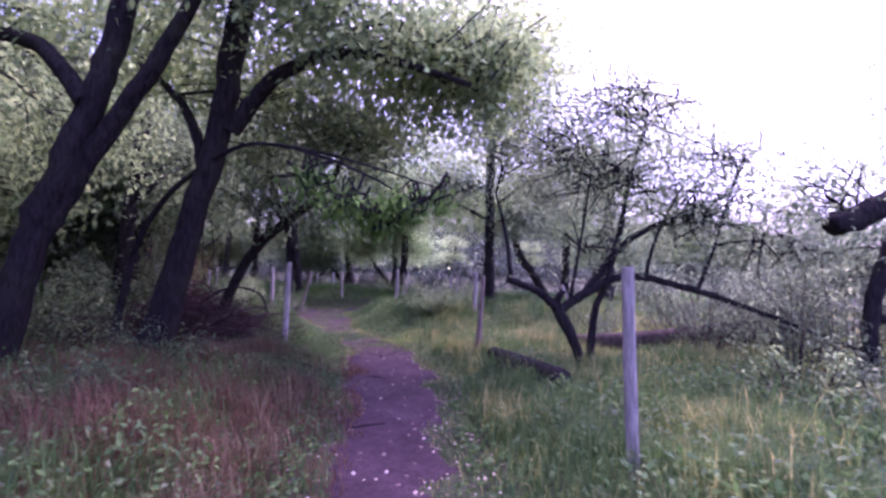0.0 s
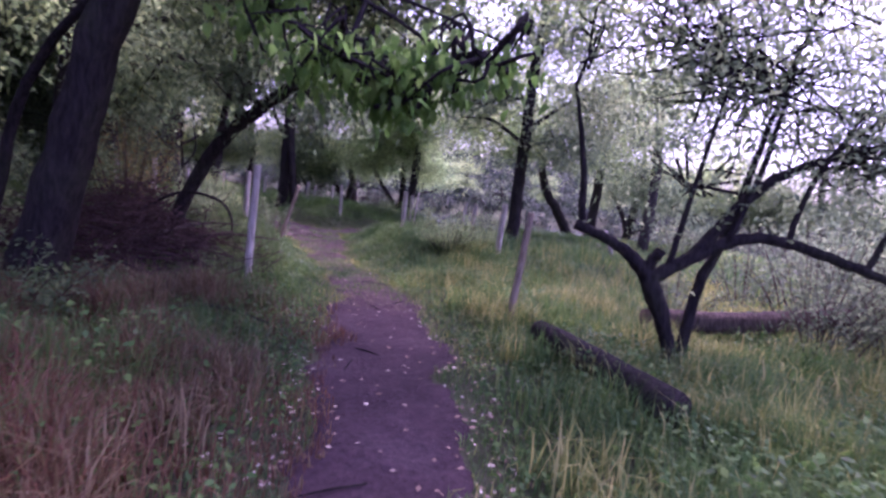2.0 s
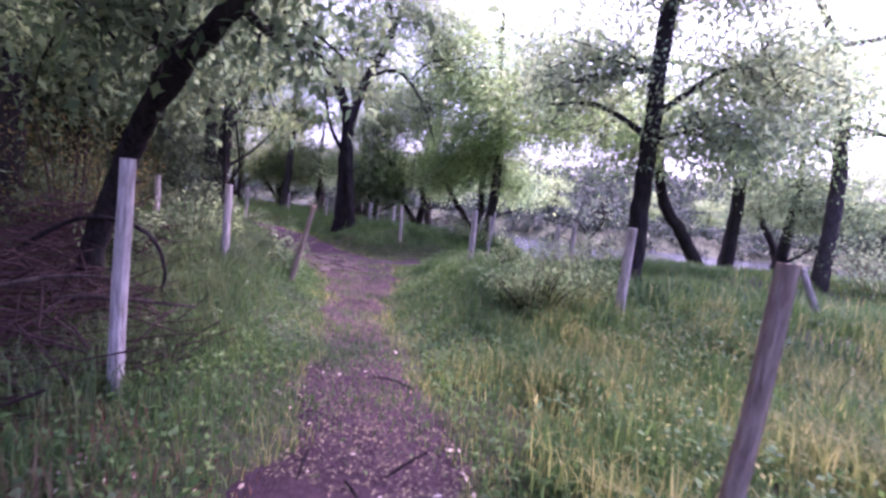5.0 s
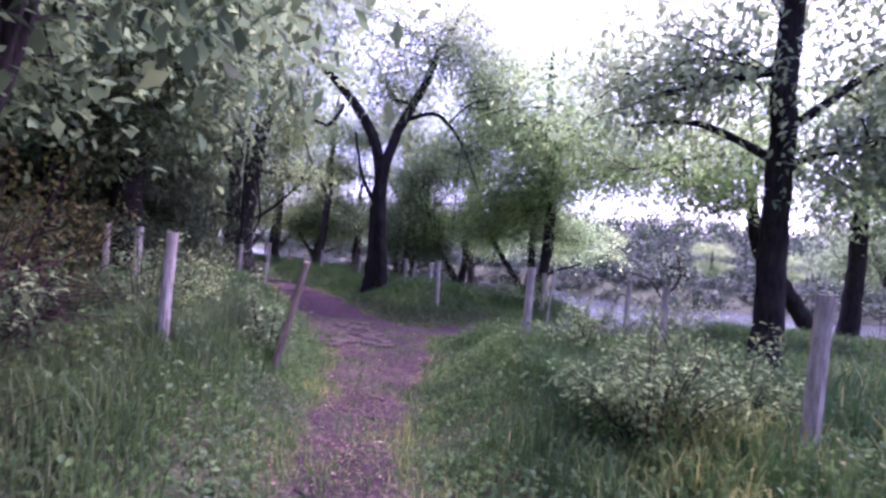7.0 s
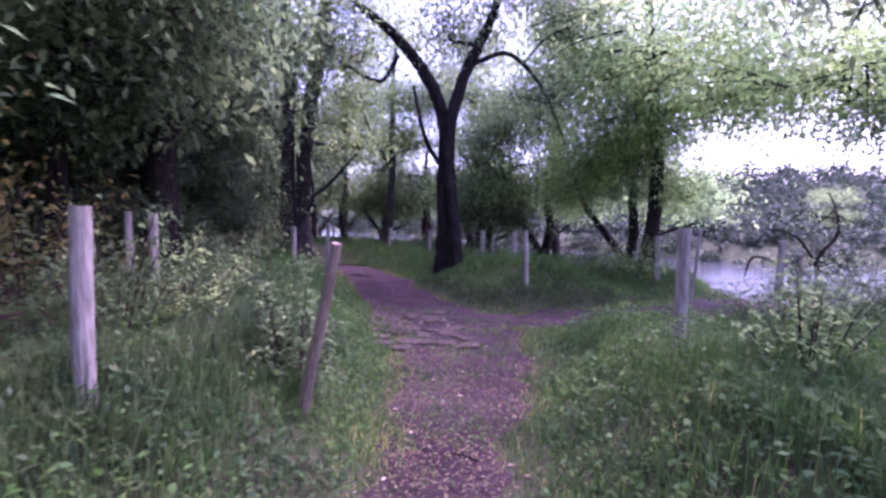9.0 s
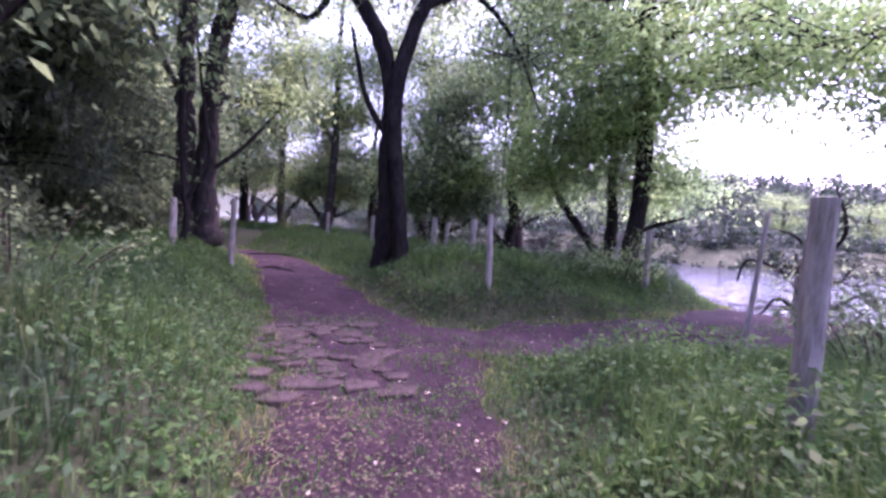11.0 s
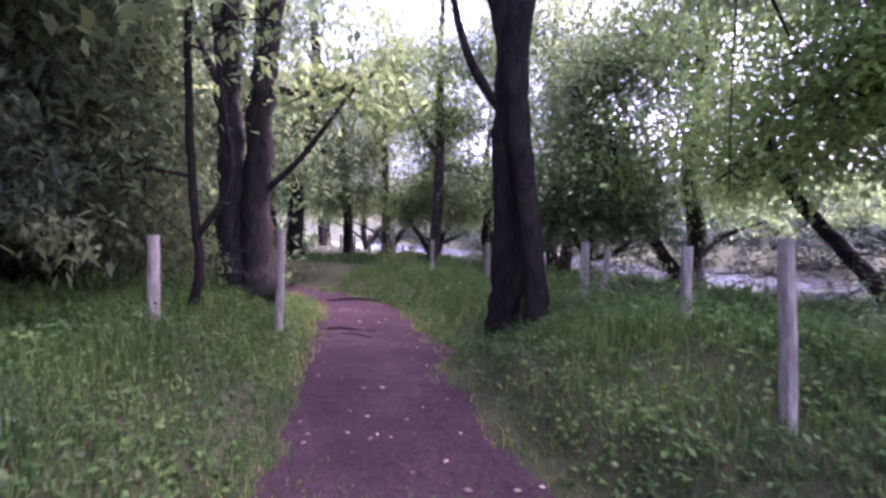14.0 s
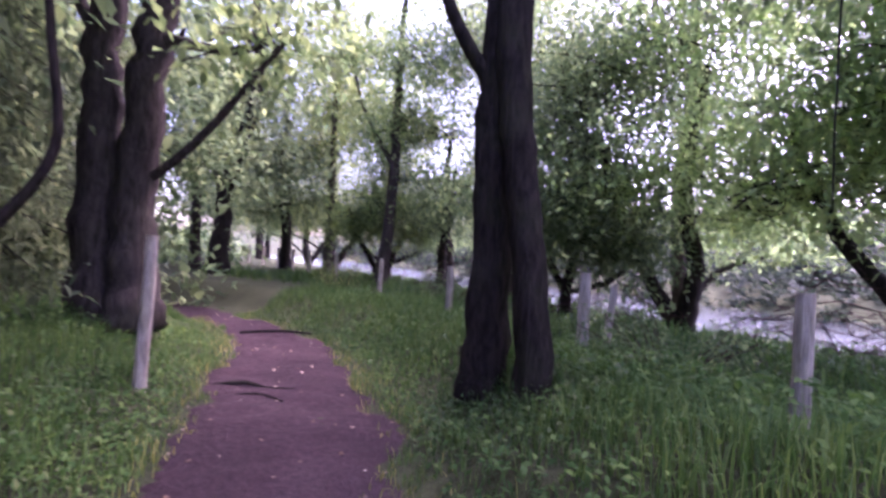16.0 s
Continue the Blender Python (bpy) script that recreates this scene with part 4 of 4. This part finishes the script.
brushwood(-4.5, 8.5, 1.65, 1.5, .75, 1500, 7, "brush_pile", "tangled heap of dead brown branches beside a post")
brushwood(-5.4, 10.5, 1.0, .9, .75, 550, 6, "brush_pile", "dead brown branches heaped under a rusty shrub")
brushwood(-.9, 25.0, 1.6, .9, .5, 160, 8, "driftwood", "tangled dead branches at the water's edge")
brushwood(1.9, 25.2, 1.4, .8, .8, 160, 9, "driftwood", "tangled dead branches at the water's edge")


for i, (x, y, rx) in enumerate([(-3.4, 23.4, 1.2), (-6.6, 25.0, 1.4), (-9.8, 27.2, 1.5), (-13.2, 29.6, 1.6), (-17, 32, 1.8)]):
    brushwood(x, y, rx, .8, 1.1, 130, 60 + i, "bank_scrub", "dark tangled twigs and roots on a river bank")
make_tree("bare_shrub", g(1.5, 23.6), 0,
          [[(0, 0, 0, .055), (.3, 0, .5, .03), (.1, .2, 1.2, .036), (.5, .2, 2.0, .035), (.3, .3, 2.9, .015)], [(.1, 0, .1, .045), (-.6, -.1, .55, .036), (-.9, -.1, .2, .024), (-1.5, -.2, .15, .03)],
           [(.2, 0, .3, .036), (.9, .1, .8, .03), (1.3, .1, .4, .024), (1.9, .1, .6, .02)], [(0, .1, .2, .03), (-.4, .2, 1.0, .024), (-1.1, .2, 1.3, .03), (-1.3, .2, .8, .015)],
           [(.2, .1, 1.0, .024), (-.3, .1, 1.8, .03), (-.9, .1, 2.0, .012)]],
          [(.3, .2, 2.3, .8, .6, .5, 24), (-.4, 0, 1.0, .9, .5, .5, 30), (.8, 0, .9, .8, .5, .5, 30)], "bare twisted dark shrub leaning over the water", LEAF_GREY, 90, leaf_size=.08, per_tip=8, category="shrub")


def stick(points, material, label="dead curved branch in the grass", name="fallen_branch"):
    rng2 = np.random.default_rng(len(points))
    vs, fs = [], []
    tube(vs, fs, bez(points, 6), 7, rng2, .06)
    tagged(new(name, mesh_of(name, vs, fs, material, True)), label, "branch")


stick([(-4.9, 9.4, .55, .026), (-4.3, 9.6, 1.0, .022), (-3.75, 9.75, .95, .02), (-3.55, 9.8, .6, .016), (-3.7, 9.85, .2, .01)], BARK)
stick([(-4.3, 7.9, .12, .03), (-3.9, 8.15, .5, .026), (-3.4, 8.6, .72, .018), (-3.0, 8.8, .74, .008)], DEADWOOD, "pale dead stick propped on brushwood")
stick([(-3.6, 8.8, .5, .022), (-3.1, 8.7, .62, .018), (-2.5, 8.9, .6, .008)], DEADWOOD, "pale dead stick propped on brushwood")
stick([(-3.0, 6.6, .12, .02), (-2.4, 6.9, .2, .016), (-1.8, 6.8, .14, .008)], BARK)
stick([(-8.95, 19.7, .0, .018), (-8.7, 19.85, .04, .02), (-8.45, 19.9, .02, .017), (-8.2, 20.15, .0, .014)], BARK, "tree root crossing an earth path", "root")
stick([(-8.6, 19.55, .0, .01), (-8.35, 19.7, .03, .013), (-8.1, 19.75, .0, .01)], BARK, "tree root crossing an earth path", "root")
stick([(-10.9, 21.55, .03, .018), (-10.5, 21.95, .06, .02), (-10.1, 22.2, .03, .015)], BARK, "tree root crossing an earth path", "root")
stick([(-2.0, 18.0, .05, .015), (-1.4, 18.1, .09, .013), (-.8, 18.5, .06, .008)], DEADWOOD, "thin dead stick on an earth path")
for i in range(14):
    rng2 = np.random.default_rng(700 + i)
    y = float(rng2.uniform(3, 17.5))
    x = float(np.interp(y, [w[1] for w in WAY], [w[0] for w in WAY])) + float(rng2.uniform(-.4, .4))
    z = float(way_height(np.array(x), np.array(y)))
    a, ln = float(rng2.uniform(0, 6.28)), float(rng2.uniform(.08, .22))
    dx, dy = math.cos(a) * ln, math.sin(a) * ln
    stick([(x - dx, y - dy, z + .006, .006), (x, y, z + .014, .008), (x + dx, y + dy, z + .006, .004)], BARK, "short dark stick lying on an earth path", "fallen_stick")


# ---- grass ----
def blades(x, y, length, width, rng2, arch=0.85):
    n = len(x)
    z = height(x, y) - .01
    az = rng2.uniform(0, 2 * math.pi, n)
    bend = rng2.uniform(.15, 1.0, n) * arch
    out = np.stack([np.cos(az), np.sin(az), np.zeros(n)], 1)
    across = np.stack([-np.sin(az), np.cos(az), np.zeros(n)], 1) * (width / 2)[:, None]
    up = np.array((0, 0, 1.0))
    base = np.stack([x, y, z], 1)
    L = length[:, None]
    m = base + up * L * .55 + out * L * (bend * .28)[:, None]
    t = base + up * L * (.95 - .55 * bend ** 2)[:, None] + out * L * (bend * 1.0)[:, None]
    v = np.stack([base - across, base + across, m + across * .8, m - across * .8, t], 1).reshape(-1, 3)
    k = np.arange(n)[:, None] * 5
    tri = np.concatenate([k + np.array([[0, 1, 2]]), k + np.array([[0, 2, 3]]), k + np.array([[3, 2, 4]])], 0)
    return v, tri


def zone(n, x0, x1, y0, y1, rng2):
    x, y = rng2.uniform(x0, x1, n), rng2.uniform(y0, y1, n)
    return x, y


def sow(name, label, material, n, box, seed, chance, tall, width):
    """Grass over a box of the plan: chance(x, y, gap, side) thins it, tall(...) gives its length."""
    rng2 = np.random.default_rng(seed)
    x, y = zone(n, *box, rng2)
    g1, side = line_gap(x, y, WAY)
    g2, _ = line_gap(x, y, BRANCH)
    gap = np.minimum(g1, g2) + .05 - .13 * wobble(x, y, 3.1, 5) - .09 * wobble(x, y, 9.0, 1)
    land = (np.interp(x, SHORE_X, SHORE_Y) - y) * .83
    tuft = .5 + .5 * wobble(x, y, 4.3, seed)
    ok = (rng2.uniform(0, 1, n) < chance(x, y, gap, side) * (.45 + .55 * tuft)) & (land > 1.0)
    x, y, gap, side, tuft = x[ok], y[ok], gap[ok], side[ok], tuft[ok]
    ln = tall(x, y, gap, side) * (.6 + .7 * tuft) * rng2.uniform(.6, 1.25, len(x))
    v, f = blades(x, y, ln, width * rng2.uniform(.7, 1.4, len(x)), rng2)
    return tagged(new(name, fast_mesh(name, v, f, material)), label, "grass", kind="stuff")


def on_path(y):
    return 1.0 * smooth(y, 8.3, 9.3) * (1 - .7 * smooth(y, 10.4, 11.6)) * (1 - .3 * smooth(y, 13.5, 15.0)) * (1 - smooth(y, 16.8, 17.6))


def red_zone(x, y, side):
    gap = line_gap(x, y, WAY)[0]
    return np.where(side < 0, 1, 0) * (1 - smooth(y, 6.2, 8.6)) * np.clip(.55 + .6 * wobble(x, y, 1.4, 7), 0, 1) * (1 - .55 * smooth(gap, .7, 1.7))


def straw_zone(x, y, side):
    return np.where(side > 0, 1, 0) * (.22 + .5 * smooth(y, 6, 8.0) * (1 - smooth(y, 9.8, 12)) + .2 * (1 - smooth(y, 3, 6))) * (.6 + .4 * wobble(x, y, 1.1, 3)) * (1 - smooth(y, 11, 13.5))


def tallness(x, y, gap, side):
    base = .09 + .15 * smooth(gap, .1, 1.2)
    bank = .10 * smooth(gap, .4, 1.6) * np.where(side > 0, 1, 0) * smooth(y, 9, 12) * (1 - smooth(y, 15.5, 17.5))
    start = .18 * smooth(gap, .3, 1.2) * (1 - smooth(y, 4.5, 7.5))
    return base + bank + start


# where darker plants stand in for shade under the trees on the left
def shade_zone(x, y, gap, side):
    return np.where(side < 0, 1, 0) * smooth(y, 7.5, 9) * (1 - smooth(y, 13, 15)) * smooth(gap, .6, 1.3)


def green_chance(x, y, gap, side):
    c = np.where(gap > 0, 1.0, on_path(y) * (gap > -1)) * (1 - .7 * shade_zone(x, y, gap, side))
    return np.clip(c * (1 - .8 * np.clip(red_zone(x, y, side), 0, 1)) * (1 - .75 * np.clip(straw_zone(x, y, side), 0, 1)), 0, 1)


NEAR_BOX, FAR_BOX = (-12.5, 4.5, -1, 25), (-18, 14, -3, 34)
near = lambda gap: 1 - smooth(gap, 2.2, 3.6)
sow("grass", "fresh green grass beside a footpath", GRASS, 640000, NEAR_BOX, 11, lambda x, y, gap, s: green_chance(x, y, gap, s) * near(gap), tallness, .0075)
sow("grass", "straw-coloured long grass beside a footpath", GRASS_DRY, 330000, NEAR_BOX, 12, lambda x, y, gap, s: np.clip(straw_zone(x, y, s), 0, 1) * (gap > 0) * near(gap), lambda *a: tallness(*a) * 1.15, .008)
sow("dead_grass", "russet dead grass and bracken beside a footpath", GRASS_RED, 240000, (-7.5, 0, -1, 9.5), 13, lambda x, y, gap, s: np.clip(red_zone(x, y, s), 0, 1) * (gap > -.15), lambda *a: tallness(*a) * 1.15, .007)
sow("verge_grass", "dry yellowed grass edging a footpath", GRASS_DRY, 160000, (-12.5, 2, 7, 24), 16, lambda x, y, gap, s: .55 * (gap > -.08) * (1 - smooth(gap, .05, .45)), lambda x, y, gap, s: .11 + 0 * x, .007)
sow("meadow_grass", "long green meadow grass under trees", GRASS, 170000, FAR_BOX, 14, lambda x, y, gap, s: (1 - near(gap)) * (1 - smooth(gap, 8, 13)) * (gap > 0), lambda *a: tallness(*a) * 1.25, .02)
sow("meadow_grass", "pale straw meadow grass", GRASS_DRY, 120000, (0, 14, -3, 24), 15, lambda x, y, gap, s: (1 - near(gap)) * (gap > 0) * .8 * np.clip(straw_zone(x, y, s) + .1, 0, 1), lambda *a: tallness(*a) * 1.3, .018)

sow("tussock_grass", "long arching green grass in tussocks", GRASS, 60000, (-.2, 5, 2.5, 13), 17, lambda x, y, gap, s: (s > 0) * smooth(gap, .25, .7) * smooth(wobble(x, y, 3.4, 8), -.1, .35), lambda x, y, gap, s: .36 + 0 * x, .011)
sow("tussock_grass", "long arching yellowed grass in tussocks", GRASS_DRY, 52000, (-.2, 5, 3.5, 12.5), 18, lambda x, y, gap, s: (s > 0) * smooth(gap, .3, .8) * smooth(wobble(x, y, 2.9, 2), .0, .4), lambda x, y, gap, s: .38 + 0 * x, .011)
sow("dead_grass", "long brown dead grass in tussocks", STRAW_BROWN, 60000, (-4.2, -.8, 1.5, 7.6), 19, lambda x, y, gap, s: (s < 0) * smooth(gap, .25, .7) * smooth(wobble(x, y, 2.6, 5), -.3, .3), lambda x, y, gap, s: .36 + 0 * x, .008)
sow("shade_grass", "long grass coloured dark for the shade of trees", WEED_DARK, 80000, (-8, -2.5, 8, 15), 20, lambda x, y, gap, s: shade_zone(x, y, gap, s), lambda x, y, gap, s: .33 + 0 * x, .010)


def weeds(name, label, material, n, box, seed, chance, size, edge=.08, rise=1.0):
    rng2 = np.random.default_rng(seed)
    x, y = zone(n, *box, rng2)
    gap, side = line_gap(x, y, WAY)
    gap2, _ = line_gap(x, y, BRANCH)
    gap = np.minimum(gap, gap2)
    land = (np.interp(x, SHORE_X, SHORE_Y) - y) * .83
    ok = (rng2.uniform(0, 1, n) < chance(x, y, gap, side)) & (gap > edge) & (land > 1.2)
    x, y, gap, side = x[ok], y[ok], gap[ok], side[ok]
    z = height(x, y) + rise * rng2.uniform(.05, 1.0, len(x)) * tallness(x, y, gap, side) * (.7 + .6 * smooth(wobble(x, y, 2.3, 6), -.3, .6))
    v, f = leaves(np.stack([x, y, z], 1), size, rng2, .0, .55)
    tagged(new(name, fast_mesh(name, v, f, material)), label, "weeds", kind="stuff")


weeds("weeds", "broad-leaved green weeds among the grass", WEED, 330000, (-11, 4.5, 0, 24), 21, lambda x, y, gap, s: (.45 + .55 * smooth(wobble(x, y, 1.6, 9), 0, .4)) * near(gap - 1) * (1 - .88 * np.clip(red_zone(x, y, s), 0, 1)) * (1 - .75 * (s < 0) * smooth(y, 7.5, 9) * (1 - smooth(y, 13, 15)) * smooth(gap, .5, 1.2)), .055)
# dark weeds in random patches, thickened on the left as painted tree shade
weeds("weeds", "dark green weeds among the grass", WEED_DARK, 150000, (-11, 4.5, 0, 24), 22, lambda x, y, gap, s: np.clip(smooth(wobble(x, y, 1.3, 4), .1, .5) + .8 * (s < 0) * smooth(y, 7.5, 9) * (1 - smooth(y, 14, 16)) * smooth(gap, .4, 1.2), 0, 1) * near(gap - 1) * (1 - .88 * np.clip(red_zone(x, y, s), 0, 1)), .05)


weeds("weeds", "low weeds and moss creeping over a path", WEED, 110000, (-7.5, 0, 8, 20.5), 23, lambda x, y, gap, s: .75 * smooth(wobble(x, y, 3.7, 2), -.3, .4) * smooth(y, 8.3, 10) * (1 - smooth(y - .5 * x, 19.8, 20.6)), .035, -1.0, .35)
weeds("weeds", "straw-yellow weed leaves among long grass", GRASS_DRY, 22000, (0, 4.5, 6.5, 14), 24, lambda x, y, gap, s: np.clip(straw_zone(x, y, s), 0, 1), .035)


# ---- fallen leaves on the path ----
def litter(name, n, box, seed, keep, size, material=None):
    rng2 = np.random.default_rng(seed)
    x, y = zone(n, *box, rng2)
    m = way_mask(x, y)
    ok = keep(x, y, m, rng2)
    x, y = x[ok], y[ok]
    z = np.maximum(way_height(x, y), height(x, y)) + .012
    c = np.stack([x, y, z], 1)
    v, f = leaves(c, size, rng2, 0, .6)
    v = v.reshape(-1, 4, 3)
    v[:, :, 2] = c[:, None, 2] + (v[:, :, 2] - c[:, None, 2]) * .25
    tagged(new(name, fast_mesh(name, v.reshape(-1, 3), f, material or LITTER)), "small pale fallen leaves scattered on a path", "fallen leaves", kind="stuff")


litter("fallen_leaves", 14000, (-13, 2, -1, 24), 31, lambda x, y, m, r: (m > -.1) & (r.uniform(0, 1, len(x)) < (.22 + .35 * smooth(.3 - m, 0, .3)) * (1 + .8 * (y < 9))), .05)
litter("fallen_leaves", 7000, (-4, .6, 0, 8), 32, lambda x, y, m, r: (m < .1) & (m > -1.6) & (r.uniform(0, 1, len(x)) < .5), .05)


litter("trodden_debris", 50000, (-5, 0, 8.2, 15), 33, lambda x, y, m, r: (m > -.05) & (y - .5 * x < 20.2) & (r.uniform(0, 1, len(x)) < .75), .028, DEBRIS)


# ---- flagstones at the fork ----
def flagstone(x, y, r, seed, parent):
    rng2 = np.random.default_rng(seed)
    k = int(rng2.integers(5, 8))
    ang = np.sort(np.arange(k) * 6.283 / k + rng2.uniform(-.3, .3, k))
    rad = r * rng2.uniform(.75, 1.15, k)
    px, py = rad * np.cos(ang) * 1.2, rad * np.sin(ang) * .85
    tilt = rng2.normal(0, .05, 2)
    low = [(a, b, -.05) for a, b in zip(px, py)]
    mid = [(a * .97, b * .97, .022 + a * tilt[0] + b * tilt[1]) for a, b in zip(px, py)]
    top = [(a * .84, b * .84, .031 + a * tilt[0] + b * tilt[1]) for a, b in zip(px, py)]
    fs = [tuple(range(2 * k, 3 * k))]
    for j in range(k):
        n = (j + 1) % k
        fs += [(j, n, k + n, k + j), (k + j, k + n, 2 * k + n, 2 * k + j)]
    ob = new("flagstone", mesh_of("flagstone", low + mid + top, fs, STONE))
    ob.parent = parent
    ob.matrix_local = pose(x, y, float(height(x, y)) + .012, 0, 0, float(rng2.uniform(15, 75)))


paving = empty("pavement", pose(0, 0, 0), "old uneven flagstones half sunk in a path", "paving", kind="structure")
rng = np.random.default_rng(77)
placed = []
for _ in range(900):
    s, w = rng.uniform(0, 1), rng.uniform(-.6, .9)
    x, y = -4.25 - 1.35 * s + .65 * w, 14.9 + 1.8 * s + .5 * w
    r = rng.uniform(.09, .2)
    if all(math.hypot(x - a, y - b) > (r + c) * .8 for a, b, c in placed):
        placed.append((x, y, r))
for i, (x, y, r) in enumerate(placed[:110]):
    if i % 7 == 6:
        continue
    flagstone(x, y, r, 300 + i, paving)
